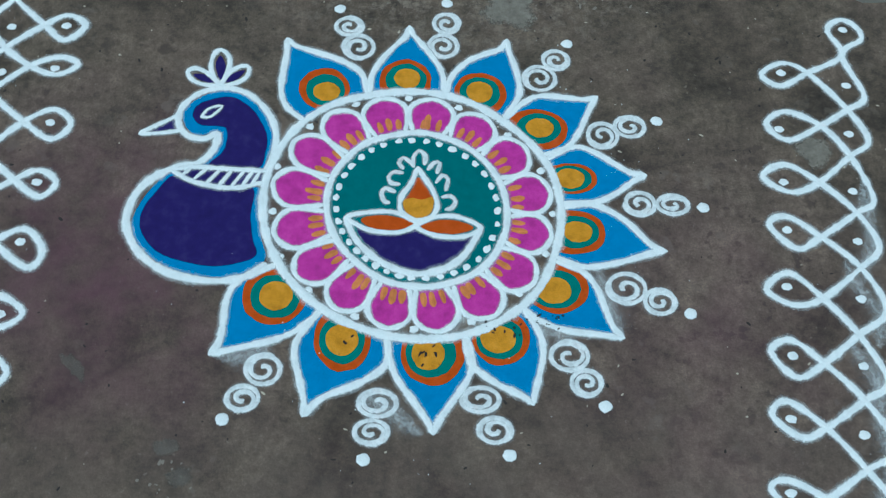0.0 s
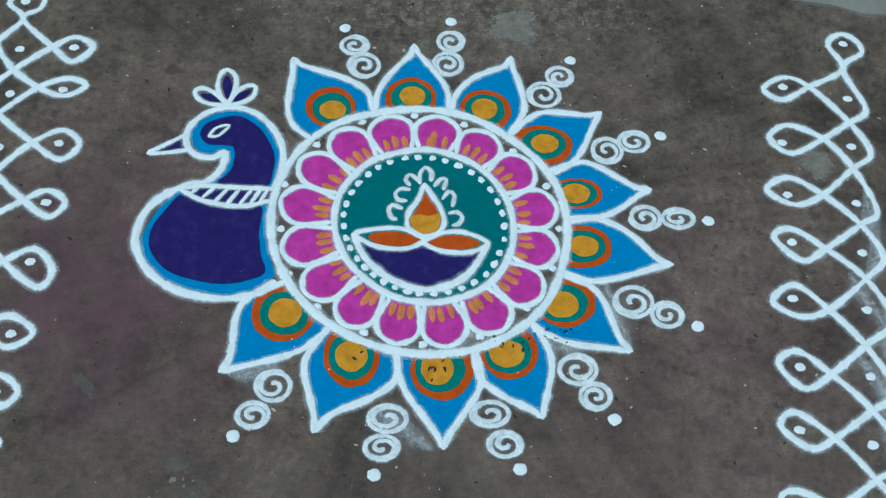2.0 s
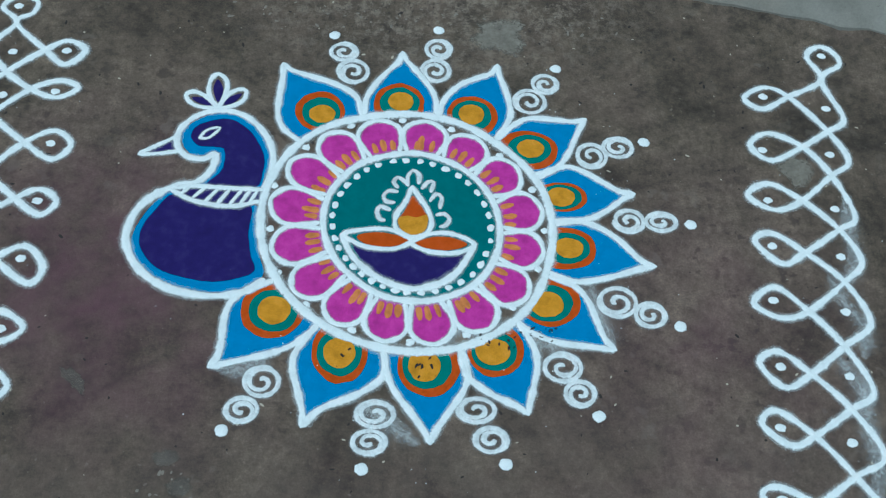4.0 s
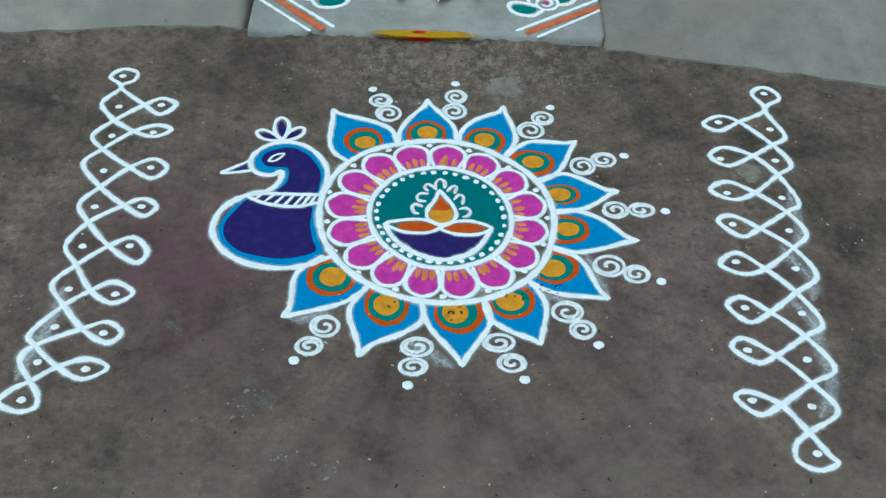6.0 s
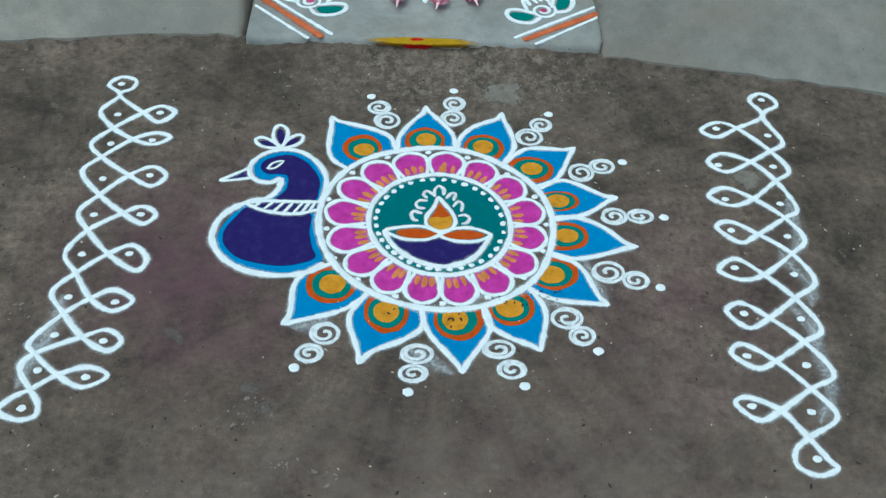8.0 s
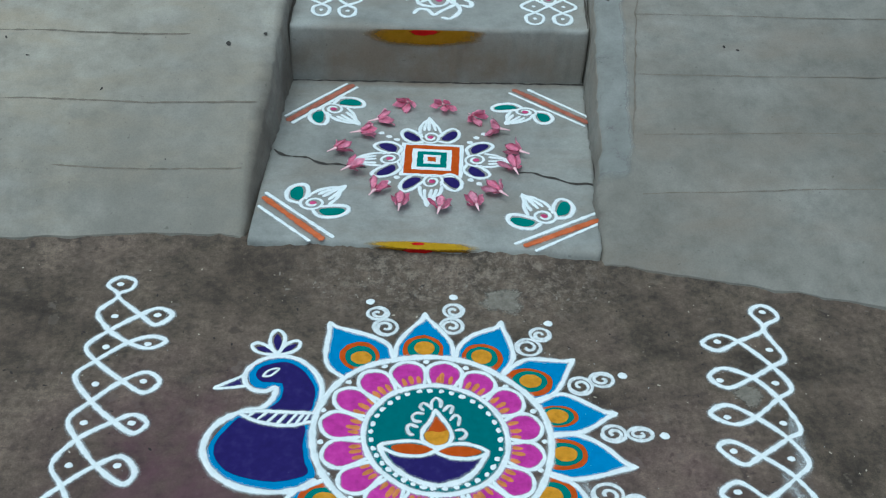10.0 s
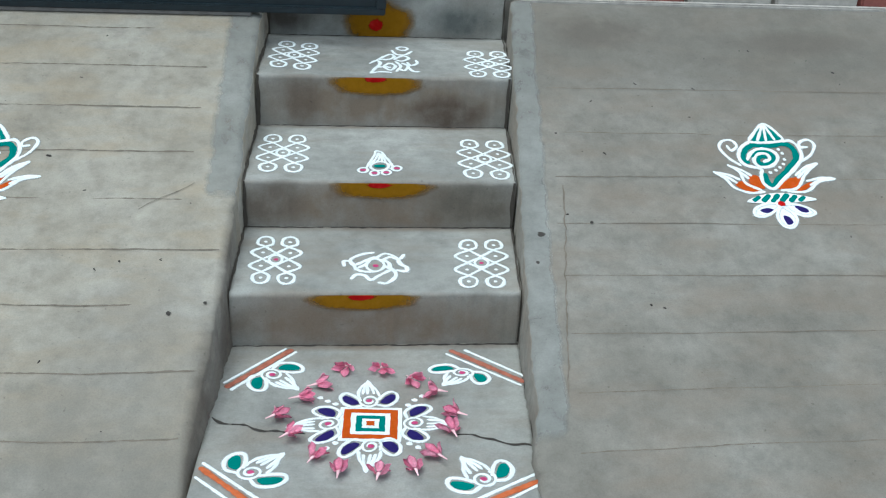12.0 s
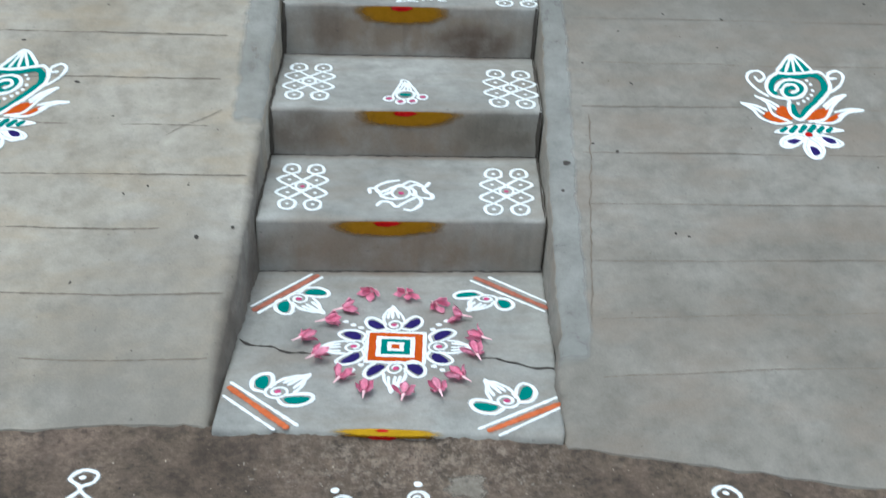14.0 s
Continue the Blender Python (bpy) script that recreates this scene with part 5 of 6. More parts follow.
def step_kolam(k, axes):
    """The small woven knot on each end of a tread."""
    f = Frame(*axes)
    lay = on_tread(k)
    ob = thing("step_knot", (f.o.x, f.o.y, TREAD[k]), "small white powder knot of loops on a step", "rangoli", "knots on the step ends")
    for s in (1, -1):
        path = [(-s * 0.5, 0.72), (-s * 0.80, 0.86), (-s * 0.76, 1.18), (-s * 0.5, 1.30), (-s * 0.24, 1.18), (-s * 0.20, 0.86), (-s * 0.5, 0.70), (-s * 1.0, 0.38), (-s * 0.52, 0.0), (0, -0.34),
                (s * 0.5, -0.70), (s * 0.80, -0.88), (s * 0.76, -1.18), (s * 0.5, -1.30), (s * 0.24, -1.18), (s * 0.20, -0.88), (s * 0.5, -0.70), (s * 1.0, -0.38), (s * 0.52, 0.0), (0, 0.34)]
        bm = canvas()
        stroke(bm, lay, f(*path), 0.0090, True, z0=0.0008 if s > 0 else 0.0011, h=0.0016)
        part("strand", bm, WHITE, ob)
    bm = canvas()
    stroke(bm, lay, f(*[(0.26 * math.cos(0.785 * i), 0.22 * math.sin(0.785 * i)) for i in range(8)]), 0.0072, True, z0=0.0010, h=0.0012)
    part("ring", bm, WHITE, ob)
    for x, y in ((-0.5, 1), (0.5, 1), (-0.5, -1), (0.5, -1), (-0.55, 0.37), (0.55, 0.37), (-0.55, -0.37), (0.55, -0.37), (0, 0)):
        bm = canvas()
        q = f((x, y))[0]
        mark(bm, lay, q.x, q.y, 0.0055, 0.0055, uneven=0.4, n=10, seed=x + y)
        part("dot", bm, PINK if x == y == 0 and k < 1 else WHITE_DOT, ob)


for k, axes in ((0, [(-0.2010, 1.3240), (-0.1360, 1.3210), (-0.1980, 1.4220)]), (0, [(0.3410, 1.3060), (0.4110, 1.3060), (0.3520, 1.4060)]), (1, [(-0.1900, 1.7060), (-0.1190, 1.7040), (-0.1860, 1.8070)]),
                (1, [(0.3870, 1.6770), (0.4620, 1.6710), (0.3940, 1.7820)]), (2, [(-0.1630, 2.1010), (-0.0920, 2.0840), (-0.1520, 2.1960)]), (2, [(0.4370, 2.0520), (0.5100, 2.0510), (0.4440, 2.1460)])):
    step_kolam(k, axes)

# the middle of each tread
wheel = thing("sun_motif", (0.0590, 1.2930, TREAD[0]), "white powder sun with curling rays on a step", "rangoli")
bm = canvas()
stroke(bm, on_tread(0), [(0.0820, 1.2930), (0.0730, 1.2690), (0.0560, 1.2600), (0.0410, 1.2690), (0.0340, 1.2930), (0.0430, 1.3180), (0.0600, 1.3270), (0.0750, 1.3180)], 0.0090, True, z0=0.0008, h=0.0012)
part("ring", bm, WHITE, wheel)
for pts in ([(0.0550, 1.3620), (0.0250, 1.3520), (-0.0050, 1.3240), (0.0020, 1.2930), (0.0310, 1.3150), (0.0580, 1.3370)],
            [(-0.0230, 1.2900), (-0.0230, 1.3150), (-0.0040, 1.3090), (0.0100, 1.2690), (0.0360, 1.2570), (0.0620, 1.2600)],
            [(-0.0060, 1.2210), (0.0060, 1.2420), (0.0280, 1.2390), (0.0430, 1.2150), (0.0640, 1.2360), (0.0950, 1.2660)],
            [(0.0640, 1.2010), (0.0840, 1.1980), (0.1080, 1.2330), (0.1040, 1.2660), (0.0810, 1.2900)],
            [(0.1140, 1.2660), (0.1360, 1.2600), (0.1400, 1.2810), (0.1250, 1.2990), (0.1140, 1.3370), (0.0860, 1.3560), (0.0580, 1.3270)],
            [(0.1370, 1.3500), (0.1220, 1.3240), (0.0990, 1.3370), (0.0740, 1.3150)],
            [(0.0160, 1.2810), (0.0350, 1.2990), (0.0460, 1.3240)],
            [(0.0950, 1.2750), (0.0940, 1.3060), (0.0770, 1.3240)]):
    bm = canvas()
    stroke(bm, on_tread(0), pts, 0.0112, z0=0.0009, h=0.0012)
    part("ray", bm, WHITE, wheel)
bm = canvas()
mark(bm, on_tread(0), 0.0590, 1.2900, 0.007, 0.007, z=0.001, n=12)
part("heart", bm, PINK, wheel)

f = Frame(*[(0.0810, 1.5750), (0.1420, 1.5840), (0.0840, 1.7260)])
lotus = thing("lotus_bud_motif", (f.o.x, f.o.y, TREAD[1]), "white powder lotus bud with a green heart on a step", "rangoli")
bm = canvas()
for k in ([(-0.62, 0.22), (-0.42, 0.52), (-0.20, 0.82), (-0.12, 1.0), (0.10, 0.96)], [(0.60, 0.24), (0.44, 0.54), (0.26, 0.76), (0.16, 0.92), (0.10, 0.96)],
          [(-0.34, 0.46), (-0.14, 0.66), (0.0, 0.90)], [(-0.14, 0.46), (0.02, 0.66), (0.06, 0.86)], [(0.10, 0.46), (0.14, 0.66), (0.10, 0.84)], [(0.28, 0.44), (0.24, 0.62), (0.14, 0.8)]):
    stroke(bm, on_tread(1), f(*k), 0.0082, z0=0.0009, h=0.0012)
part("plume", bm, WHITE, lotus)
bm = canvas()
stroke(bm, on_tread(1), f(*[(0.42 * math.cos(2 * math.pi * i / 12), 0.28 + 0.20 * math.sin(2 * math.pi * i / 12)) for i in range(12)]), 0.0085, True, z0=0.0010, h=0.0015)
part("ring", bm, WHITE, lotus)
bm = canvas()
mark(bm, on_tread(1), *f((0.0, 0.28))[0], 0.015, 0.009, z=0.002, n=12)
part("heart", bm, GREEN, lotus)
for x, y, s in ((-0.78, 0.14, 0.22), (-0.26, -0.02, 0.20), (0.28, -0.02, 0.20), (0.78, 0.14, 0.22)):
    bm = canvas()
    stroke(bm, on_tread(1), f(*[(x + s * math.cos(2 * math.pi * i / 10), y + 0.11 * math.sin(2 * math.pi * i / 10)) for i in range(10)]), 0.0075, True, z0=0.0010, h=0.0015)
    ob = part("base_petal", bm, WHITE, lotus)
    bm = canvas()
    mark(bm, on_tread(1), *f((x, y))[0], 0.0085, 0.0055, z=0.0018, h=0.001, n=10)
    part("petal_heart", bm, PINK, ob)

syllable = thing("chalked_syllable", (0.10, 2.10, TREAD[2]), "white powder syllable and curling flourish on a step", "writing")
for pts in ([(0.1420, 2.1650), (0.1540, 2.1270), (0.1810, 2.1230), (0.2050, 2.1580)], [(0.0980, 2.0790), (0.1340, 2.1250), (0.1470, 2.1040), (0.1280, 2.0760), (0.0930, 2.0730)], [(0.1440, 2.0770), (0.1730, 2.1110), (0.1910, 2.0900), (0.1690, 2.0620), (0.1490, 2.0720)]):
    bm = canvas()
    stroke(bm, on_tread(2), pts, 0.0105, z0=0.0008, h=0.0016)
    part("letter_stroke", bm, WHITE, syllable)
bm = canvas()
q = (0.1770, 2.1840)
stroke(bm, on_tread(2), [(q[0] + 0.017 * math.cos(0.63 * i), q[1] + 0.017 * math.sin(0.63 * i)) for i in range(10)], 0.0095, True, z0=0.0008, h=0.0016)
part("letter_ring", bm, WHITE, syllable)
for pts in ([(0.0680, 2.0350), (0.0890, 2.0620), (0.1000, 2.0360), (0.0820, 1.9880), (0.0680, 1.9470)], [(0.0680, 1.9470), (0.0990, 1.9590), (0.1280, 1.9550)], [(0.1110, 2.0160), (0.1290, 2.0380), (0.1450, 2.0130), (0.1290, 1.9760), (0.1130, 1.9950), (0.1110, 2.0160)], [(0.1480, 2.0550), (0.1610, 2.0140), (0.1460, 1.9660)], [(0.1680, 2.0410), (0.1840, 2.0150), (0.1700, 1.9730), (0.1560, 1.9870)], [(0.2120, 2.0700), (0.2140, 2.0430), (0.1940, 2.0210), (0.1840, 2.0470)], [(0.1830, 2.0050), (0.1960, 1.9690), (0.2140, 1.9650)], [(0.0890, 1.9990), (0.1090, 2.0050), (0.1270, 2.0010)]):
    bm = canvas()
    stroke(bm, on_tread(2), pts, 0.0105, z0=0.0009, h=0.0016)
    part("flourish", bm, WHITE, syllable)

# ---- the conch drawings on the ramps ----
def place_same(p):
    return (p[0], p[1])


def place_other(p):
    return (0.8927 * p[0] - 0.0495 * p[1] - 1.9729, 0.0608 * p[0] + 0.9241 * p[1] + 0.0141)


def conch(put, at, label):
    def P(pts):
        return [put(q) for q in pts]

    ob = thing("conch_motif", at, label, "rangoli", "conch drawings on the ramps")
    lay = on_ramp

    def s_(name, pts, w, mat=WHITE, closed=False, z0=0.0010, h=0.0014, ends=(0.8, 0.8)):
        for line in pts if isinstance(pts[0][0], (tuple, list)) else [pts]:
            bm = canvas()
            stroke(bm, lay, P(line), w, closed, z0=z0, h=h, ends=ends)
            part(name, bm, mat, ob)

    def f_(name, pts, mat, z=0.0012):
        bm = canvas()
        fill(bm, lay, P(pts), z)
        part(name, bm, mat, ob)

    f_("dome", [(1.1711, 1.6638), (1.1861, 1.6868), (1.2055, 1.7125), (1.2229, 1.7244), (1.2398, 1.7108), (1.2547, 1.6904), (1.2594, 1.6653), (1.2130, 1.6600)], GREEN)
    s_("dome_outline", [(1.1629, 1.6591), (1.1840, 1.6914), (1.2051, 1.7171), (1.2231, 1.7314), (1.2408, 1.7201), (1.2571, 1.6927), (1.2646, 1.6654), (1.2117, 1.6554)], 0.0095, closed=True)
    s_("dome_rib", [[(1.2193, 1.7244), (1.1884, 1.6641)], [(1.2229, 1.7244), (1.2143, 1.6645)], [(1.2264, 1.7245), (1.2410, 1.6673)]], 0.0080)
    s_("shell_outline", [(1.2615, 1.6608), (1.2883, 1.6635), (1.3059, 1.6367), (1.3020, 1.5965), (1.2662, 1.5523), (1.2217, 1.5110), (1.1824, 1.4749), (1.1594, 1.4973), (1.1620, 1.5294), (1.1665, 1.5510), (1.1241, 1.5677), (1.1139, 1.5982), (1.1304, 1.6339), (1.1629, 1.6591)], 0.0105)
    s_("shell_band", [(1.1701, 1.6480), (1.1422, 1.6274), (1.1275, 1.5984), (1.1361, 1.5744)], 0.0080, GREEN, z0=0.0012)
    s_("shell_band", [(1.1701, 1.6480), (1.2078, 1.6419), (1.2623, 1.6518), (1.2862, 1.6341), (1.2842, 1.5940), (1.2469, 1.5498), (1.2090, 1.5129), (1.1833, 1.4885), (1.1715, 1.5104), (1.1733, 1.5338)], 0.0080, GREEN, z0=0.0012)
    turns = [(1.1363, 1.5875), (1.1579, 1.6165), (1.1925, 1.6304), (1.2236, 1.6197), (1.2294, 1.5933), (1.2040, 1.5645), (1.1672, 1.5596), (1.1554, 1.5834), (1.1725, 1.6079), (1.1987, 1.6105), (1.2049, 1.5907), (1.1847, 1.5795)]
    s_("whorl", turns, 0.0105)
    turns = [(1.1540, 1.5966), (1.1756, 1.6190), (1.2058, 1.6172), (1.2181, 1.5953), (1.1964, 1.5731), (1.1727, 1.5727), (1.1675, 1.5902), (1.1842, 1.6014), (1.1960, 1.5950)]
    s_("whorl_band", turns, 0.0070, GREEN, z0=0.0014)
    for x, y in [(1.2417, 1.6289), (1.2491, 1.6135), (1.2486, 1.5891), (1.2399, 1.5715), (1.2258, 1.5582), (1.2107, 1.5472), (1.1913, 1.5384)]:
        bm = canvas()
        q = put((x, y))
        mark(bm, lay, q[0], q[1], 0.0055, 0.0055, n=10, uneven=0.4)
        part("dot", bm, WHITE_DOT, ob)
    s_("curl", [(1.1101, 1.5654), (1.0834, 1.5911), (1.0650, 1.6306), (1.0787, 1.6577), (1.1074, 1.6627), (1.1185, 1.6404), (1.0984, 1.6222), (1.0894, 1.6399)], 0.0085)
    s_("curl", [(1.2873, 1.5765), (1.3331, 1.6081), (1.3565, 1.6488), (1.3420, 1.6690), (1.3140, 1.6572), (1.3119, 1.6390), (1.3327, 1.6394)], 0.0085)
    f_("lotus_petal", [(1.0768, 1.4918), (1.1071, 1.5054), (1.1413, 1.4699), (1.1064, 1.4628)], ORANGE)
    f_("lotus_petal", [(1.1195, 1.5204), (1.1507, 1.5250), (1.1589, 1.4791), (1.1288, 1.4833)], ORANGE)
    f_("lotus_petal", [(1.1955, 1.4795), (1.2381, 1.5154), (1.2849, 1.5202), (1.2586, 1.4848), (1.2223, 1.4753)], ORANGE)
    f_("lotus_petal", [(1.2492, 1.4711), (1.2923, 1.5011), (1.3084, 1.4991), (1.2684, 1.4690)], ORANGE)
    s_("petal_outline", [[(1.0247, 1.5384), (1.0540, 1.5112), (1.0697, 1.4781), (1.1100, 1.4583), (1.1509, 1.4632)], [(1.0731, 1.5649), (1.0997, 1.5394), (1.1079, 1.4967), (1.1446, 1.4699)],
                         [(1.3766, 1.5170), (1.3274, 1.5058), (1.2777, 1.4668), (1.2220, 1.4640)], [(1.3413, 1.5750), (1.2940, 1.5332), (1.2538, 1.4802), (1.2036, 1.4683)]], 0.0085)
    s_("petal_streak", [[(1.0274, 1.5363), (1.0635, 1.5282), (1.0922, 1.5116)], [(1.0319, 1.5342), (1.0634, 1.5155), (1.0804, 1.4987)], [(1.0759, 1.5627), (1.1081, 1.5459), (1.1296, 1.5269)], [(1.0787, 1.5606), (1.1052, 1.5352), (1.1200, 1.5162)],
                        [(1.3732, 1.5170), (1.3349, 1.5187), (1.2910, 1.5075)], [(1.3674, 1.5147), (1.3288, 1.5100), (1.2960, 1.4921)], [(1.3379, 1.5750), (1.3006, 1.5592), (1.2640, 1.5285)], [(1.3355, 1.5728), (1.2964, 1.5461), (1.2681, 1.5200)]], 0.0085)
    f_("sash", [(1.0905, 1.4248), (1.1386, 1.4496), (1.1958, 1.4592), (1.2509, 1.4508), (1.2947, 1.4333), (1.2168, 1.4215), (1.1342, 1.4185)], WHITE_DOT, 0.0014)
    for k in range(6):
        s_("sash_slash", SASH[k], 0.0068, GREEN, z0=0.0016, h=0.0008)
    for pts, mid in (([(1.1779, 1.4123), (1.1466, 1.4164), (1.1088, 1.3986), (1.0980, 1.3725), (1.1218, 1.3662), (1.1568, 1.3859)], [(1.1176, 1.3900), (1.1397, 1.3988), (1.1572, 1.3924), (1.1338, 1.3792)]),
                     ([(1.1894, 1.4124), (1.2304, 1.4128), (1.2656, 1.3955), (1.2712, 1.3781), (1.2406, 1.3692), (1.2056, 1.3863)], [(1.2217, 1.4061), (1.2446, 1.4063), (1.2578, 1.3867), (1.2374, 1.3844)]),
                     ([(1.1817, 1.4036), (1.1605, 1.3665), (1.1685, 1.3303), (1.1944, 1.3262), (1.2134, 1.3604), (1.2002, 1.3950)], [(1.1773, 1.3688), (1.1938, 1.3646), (1.1982, 1.3432), (1.1801, 1.3367)])):
        f_("drop_bed", pts, WHITE_DOT, 0.0010)
        s_("drop_outline", pts, 0.0085, closed=True)
        f_("drop", mid, NAVY, 0.0016)
    bm = canvas()
    q = put([(1.1868, 1.4146)][0])
    mark(bm, lay, q[0], q[1], 0.011, 0.010, z=0.002, n=12)
    part("knot", bm, RED, ob)


SASH = [[(1.1107, 1.4271), (1.1317, 1.4429)], [(1.1378, 1.4252), (1.1616, 1.4499)], [(1.1633, 1.4232), (1.1887, 1.4524)], [(1.1903, 1.4257), (1.2152, 1.4527)], [(1.2165, 1.4259), (1.2386, 1.4484)], [(1.2436, 1.4284), (1.2619, 1.4442)]]
conch(place_same, (1.2, 1.5, ramp_z(1.5)), "green and white powder conch on a lotus, on grey ramp")
conch(place_other, (-0.99, 1.44, ramp_z(1.44)), "green and white powder conch on a lotus, on beige ramp")

# ---- turmeric and vermilion on the edges of the steps ----
for k, (x, z, rx, rz) in enumerate(((0.022, 0.162, 0.138, 0.030), (0.079, 0.301, 0.140, 0.033), (0.083, 0.455, 0.140, 0.036), (0.108, 0.524, 0.112, 0.072))):
    ob = thing("turmeric_mark", (x, RISER_Y[k], z), "yellow turmeric smear with red spot on a step's face", "mark", "turmeric marks on the steps")
    bm = canvas()
    lay = on_riser(k)
    top = TREAD[k] - 0.003 if k < 3 else 9
    clipped = lambda u, v, h, lay=lay, top=top: lay(u, min(v, top), h)
    mark(bm, clipped, x, z, rx, rz, z=0.0022, h=0.0008, uneven=0.13, n=40, seed=k)
    part("smear", bm, TURMERIC_DARK, ob)
    bm = canvas()
    if k < 3:
        mark(bm, clipped, x - 0.006, top - 0.005, 0.033, 0.009, z=0.0034, h=0.0008, uneven=0.3, n=22, seed=k + 5)
    else:
        mark(bm, clipped, x - 0.010, z - 0.008, 0.022, 0.020, z=0.0034, h=0.0008, uneven=0.3, n=22, seed=k + 5)
    part("vermilion_spot", bm, RED, ob)
ob = thing("turmeric_mark", (0.0, 0.515, SLAB_Z), "yellow turmeric band with red spot on the slab's rim", "mark", "turmeric marks on the steps")
bm = canvas()
mark(bm, on_slab, -0.0020, 0.5030, 0.112, 0.013, z=0.0012, h=0.0006, turn=-0.05, uneven=0.25, n=40, seed=9)
part("smear", bm, TURMERIC, ob)
bm = canvas()
mark(bm, lambda u, v, h: Vector((u, slab_front(u) - 0.0085 - h, v)), 0.0, 0.0215, 0.105, 0.006, z=0.0012, h=0.0006, uneven=0.2, n=36, seed=4)
part("face_smear", bm, TURMERIC_DARK, ob)
bm = canvas()
mark(bm, lambda u, v, h: Vector((u, slab_front(u) - 0.0085 - h, v)), -0.012, 0.0195, 0.030, 0.009, z=0.0026, h=0.0012, uneven=0.3, n=20, seed=2)
mark(bm, on_slab, -0.012, slab_front(-0.012) - 0.001, 0.014, 0.005, z=0.0018, h=0.0012, uneven=0.3, n=20, seed=3)
part("vermilion_spot", bm, RED, ob)


# ---- the pink flowers laid round the square ----
FLAT = 0.62  # the flowers lie pressed on the slab


def flower(seed):
    rnd = random.Random(seed)
    ob = thing("flower", (0, 0, 0), "fresh pink flower with pale tube lying on the slab", "flower", "flowers round the square rangoli")
    bm = bmesh.new()
    n, m = 9, 8
    rows = []
    for i in range(n + 1):
        u = i / n
        r = 0.0011 + 0.0023 * u ** 1.4
        rows.append([bm.verts.new((0.019 * (u - 1), r * math.cos(2 * math.pi * j / m), FLAT * r * math.sin(2 * math.pi * j / m))) for j in range(m)])
    for a, b in zip(rows, rows[1:]):
        for j in range(m):
            bm.faces.new((a[j], a[(j + 1) % m], b[(j + 1) % m], b[j]))
    bm.faces.new(rows[0])
    bm.faces.new(rows[-1])
    bmesh.ops.recalc_face_normals(bm, faces=bm.faces[:])
    part("tube", bm, TUBE, ob, "pale pink tube", True)
    for k in range(5):
        a0 = 2 * math.pi * (k + 0.15 * rnd.uniform(-1, 1)) / 5
        open_ = rnd.uniform(0.28, 0.82)
        long = rnd.uniform(0.023, 0.030)
        bm = bmesh.new()
        grid = []
        for i in range(9):
            u = i / 8
            half = (0.0026 + 0.0054 * math.sin(math.pi * min(1, 0.02 + 0.75 * u)) ** 1.2) * (1 - 0.85 * max(0, u - 0.7) / 0.3)
            rad = 0.0024 + long * u * math.sin(open_ * (0.85 + 0.35 * u * u))
            fwd = -0.002 + long * u * math.cos(open_ * (0.85 + 0.35 * u * u))
            line = []
            for j in range(5):
                s = (j / 4 - 0.5) * 2
                cup = 0.0035 * s * s * (1 - 0.5 * u) + 0.0016 * math.sin(7 * u + 3 * s + k)
                ca, sa = math.cos(a0), math.sin(a0)
                y, z = (rad + cup) * ca - half * s * sa, (rad + cup) * sa + half * s * ca
                line.append(bm.verts.new((fwd, y, FLAT * z)))
            grid.append(line)
        for p, q in zip(grid, grid[1:]):
            for j in range(4):
                bm.faces.new((p[j], p[j + 1], q[j + 1], q[j]))
        bmesh.ops.solidify(bm, geom=bm.faces[:], thickness=0.0005)
        bmesh.ops.recalc_face_normals(bm, faces=bm.faces[:])
        part("petal", bm, PETAL, ob, "", True)
    return ob


FLOWERS = [(-0.0210, 1.0320), (0.0650, 1.0230), (0.1350, 0.9800), (0.1910, 0.9190), (0.2310, 0.8300), (0.2140, 0.7610), (0.1720, 0.6730), (0.1180, 0.6240), (0.0380, 0.6110), (-0.0480, 0.6220), (-0.1020, 0.6750), (-0.1580, 0.7470), (-0.1890, 0.8250), (-0.1320, 0.8990), (-0.0910, 0.9560)]
HEADING = (-118, -96, -70, 176, 146, 104, 128, 98, 76, 82, 62, 44, 40, 8, 14)
PITCH = (-22, -26, -20, -8, 4, 2, 4, 4, 2, 2, 4, 4, 4, -6, -6)
kinds = [flower(s) for s in range(15)]
for i, (ob, (x, y)) in enumerate(zip(kinds, FLOWERS)):
    turn = pose(0, 0, 0, 0, PITCH[i], HEADING[i]) @ pose(0, 0, 0, 14 * math.sin(37 * i), 0, 0)
    k = 1.46 + 0.16 * noise.noise((i * 1.9, 0.0, 0.0))
    low = min((turn.to_3x3() @ Vector(v.co)).z for c in ob.children for v in c.data.vertices)
    ob.matrix_world = Matrix.Translation((x, y, SLAB_Z + 0.0008 - low * k)) @ turn @ Matrix.Scale(k, 4)


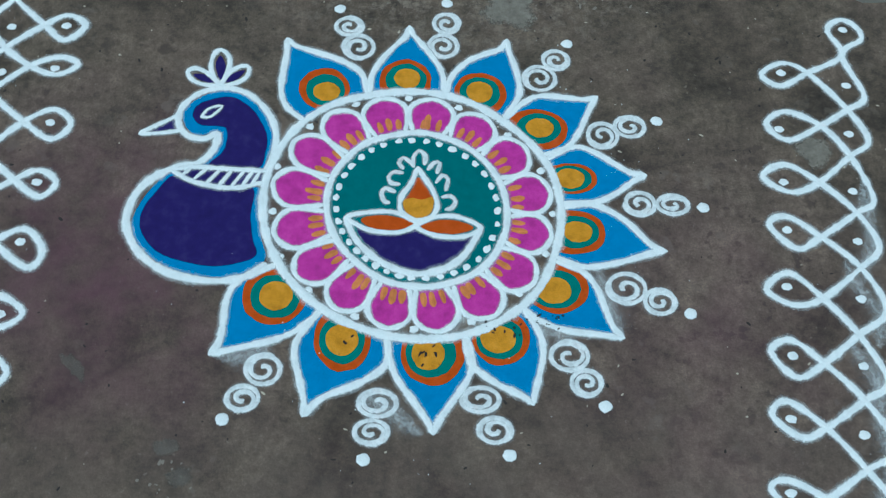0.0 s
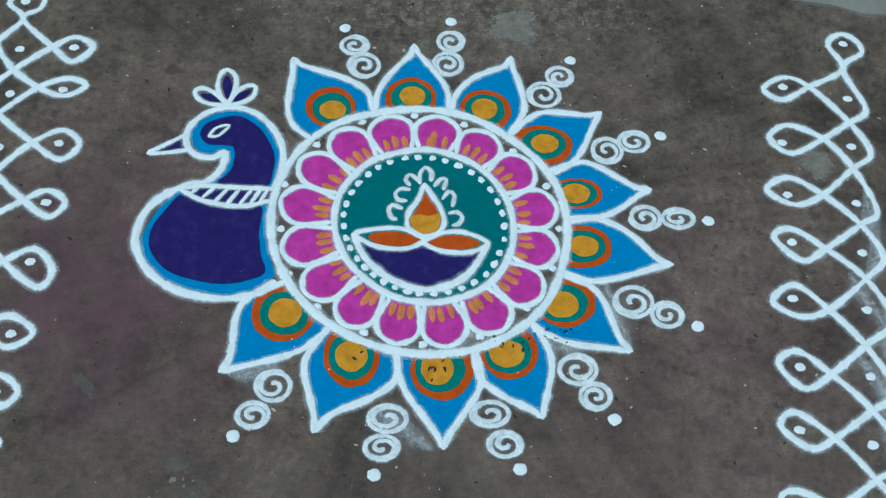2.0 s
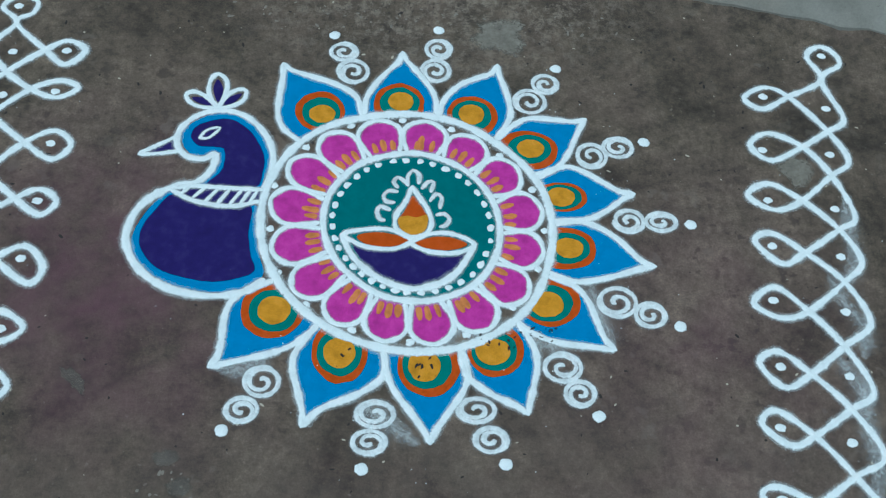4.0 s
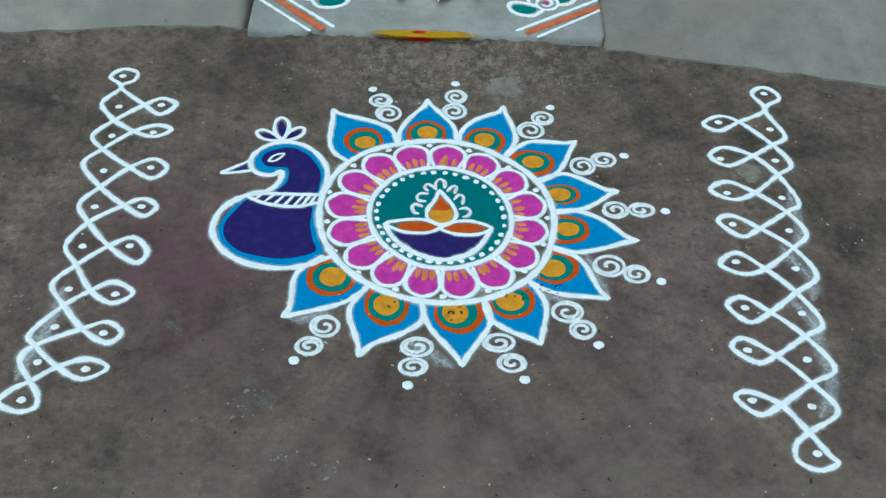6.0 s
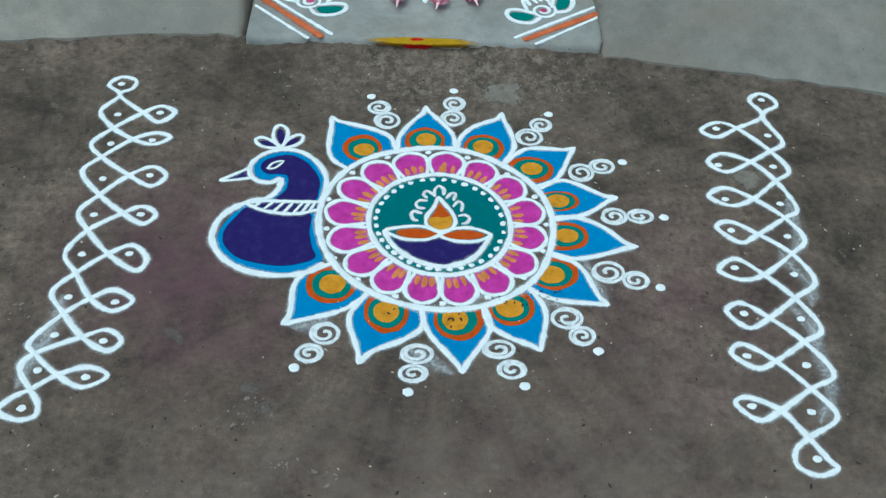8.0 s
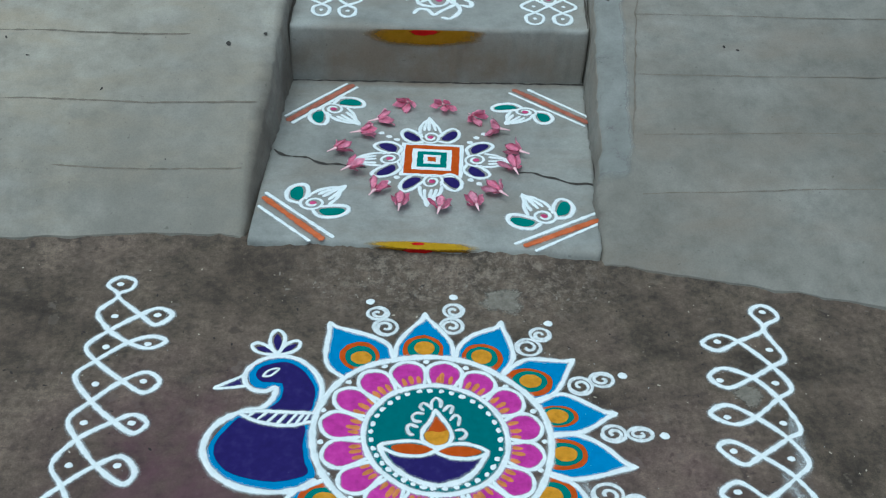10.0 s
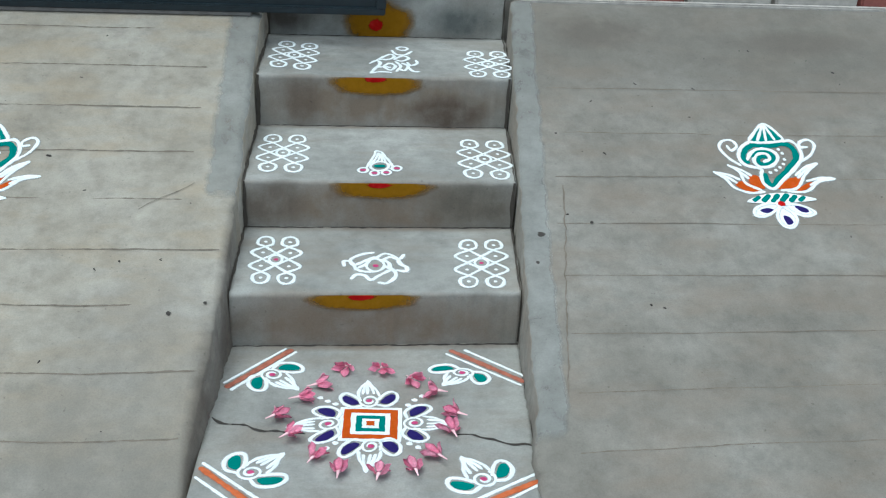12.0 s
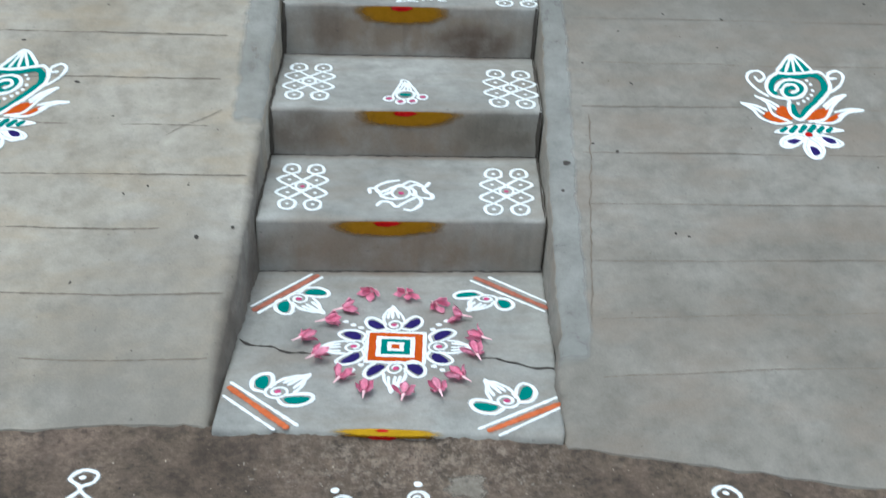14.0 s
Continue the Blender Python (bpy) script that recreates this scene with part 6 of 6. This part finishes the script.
# ---- loose bits on the floor and the ramps ----
def litter(name, material, n, seed, label, size, area, lay, flat=0.35):
    rnd = random.Random(seed)
    bm = bmesh.new()
    for _ in range(n):
        x, y = rnd.uniform(area[0], area[1]), rnd.uniform(area[2], area[3])
        s = size * rnd.uniform(0.4, 1.3)
        a = rnd.uniform(0, 6.28)
        stretch = rnd.uniform(1.0, 2.6)
        top = bm.verts.new(lay(x, y, s * flat))
        ring = []
        for k in range(6):
            b = a + k * math.pi / 3
            r = s * rnd.uniform(0.6, 1.1)
            u, v = r * stretch * math.cos(k * math.pi / 3), r * math.sin(k * math.pi / 3)
            ring.append(bm.verts.new(lay(x + u * math.cos(a) - v * math.sin(a), y + u * math.sin(a) + v * math.cos(a), 0.0002)))
        for k in range(6):
            bm.faces.new((top, ring[k], ring[(k + 1) % 6]))
    bmesh.ops.recalc_face_normals(bm, faces=bm.faces[:])
    tagged(part(name, bm, material), label, "litter", kind="stuff")


litter("dark_crumbs", BIT_DARK, 430, 3, "scattered dark crumbs and leaf bits on the yard floor", 0.0020, (-1.0, 1.1, -0.9, 0.46), on_ground)
on_powder = lambda x, y, h: Vector((x, y, 0.0034 + h))
for n, seed, spot in ((16, 21, (0.144, 0.212, -0.183, -0.163)), (9, 22, (-0.004, 0.036, -0.239, -0.207)), (4, 23, (-0.115, -0.079, -0.221, -0.193)), (9, 24, (0.094, 0.150, -0.194, -0.166))):
    litter("dark_crumbs", BIT_DARK, n, seed, "dark crumbs fallen on the feathers of the rangoli", 0.0017, spot, on_powder, 0.3)
litter("pale_crumbs", BIT_PALE, 240, 5, "scattered pale husks and grit on the yard floor", 0.0016, (-1.0, 1.1, -0.95, 0.47), on_ground)
for n, (x, y) in enumerate(((-0.705, -0.175), (-0.301, -0.381), (-0.258, -0.475), (-0.194, -0.512), (-0.327, -0.396))):
    litter("pale_crumbs", BIT_CEMENT, 9, 40 + n, "cluster of pale flakes on the yard floor", 0.0022, (x - 0.022, x + 0.022, y - 0.020, y + 0.020), on_ground, 0.2)

def powder_specks(n, seed):
    """Grains of white powder strewn about the feathers and the borders."""
    rnd = random.Random(seed)
    bm = bmesh.new()
    for i in range(n):
        if i % 3:
            x, y = polar(rnd.uniform(-165, 60), rnd.gauss(0.31, 0.05))
        else:
            x, y = rnd.gauss(rnd.choice((-0.60, 0.63)), 0.045), rnd.uniform(-0.45, 0.36)
        r = rnd.uniform(0.0004, 0.0010)
        ring = [bm.verts.new((x + r * rnd.uniform(0.6, 1.3) * math.cos(k * 1.2566), y + r * rnd.uniform(0.6, 1.3) * math.sin(k * 1.2566), 0.0018)) for k in range(5)]
        top = bm.verts.new((x, y, 0.0018 + 0.5 * r))
        for k in range(5):
            bm.faces.new((top, ring[k], ring[(k + 1) % 5]))
    bmesh.ops.recalc_face_normals(bm, faces=bm.faces[:])
    tagged(part("powder_specks", bm, WHITE_DOT), "scattered grains of white powder on the floor", "powder", kind="stuff")


powder_specks(130, 31)
litter("cement_crumbs", BIT_CEMENT, 130, 8, "broken cement crumbs before the landing slab", 0.0022, (-0.3, 0.35, 0.37, 0.49), on_ground)
litter("ramp_specks", BIT_DARK, 34, 12, "dark specks lying on the cement ramps", 0.0036, (-1.3, -0.42, 0.7, 2.1), on_ramp)
litter("ramp_specks", BIT_DARK, 26, 14, "dark specks lying on the worn cement ramp", 0.0036, (0.47, 1.6, 0.7, 2.1), on_ramp)

for x, y, rx, ry, a in ((0.6000, 0.1080, 0.022, 0.030, 0.3), (-0.4440, -0.2380, 0.022, 0.008, -0.8), (-0.3160, -0.3460, 0.016, 0.010, 0.1), (-0.2950, -0.3840, 0.016, 0.012, 0.4), (0.1550, 0.3640, 0.040, 0.034, 0.2)):
    bm = canvas()
    mark(bm, on_ground, x, y, rx, ry, z=0.0004, h=0.0006, turn=a, uneven=0.5, n=20, seed=x)
    tagged(part("cement_patch", bm, PATCH if ry > 0.02 else PATCH_DIM), "pale worn cement patch in the yard floor", "patch")
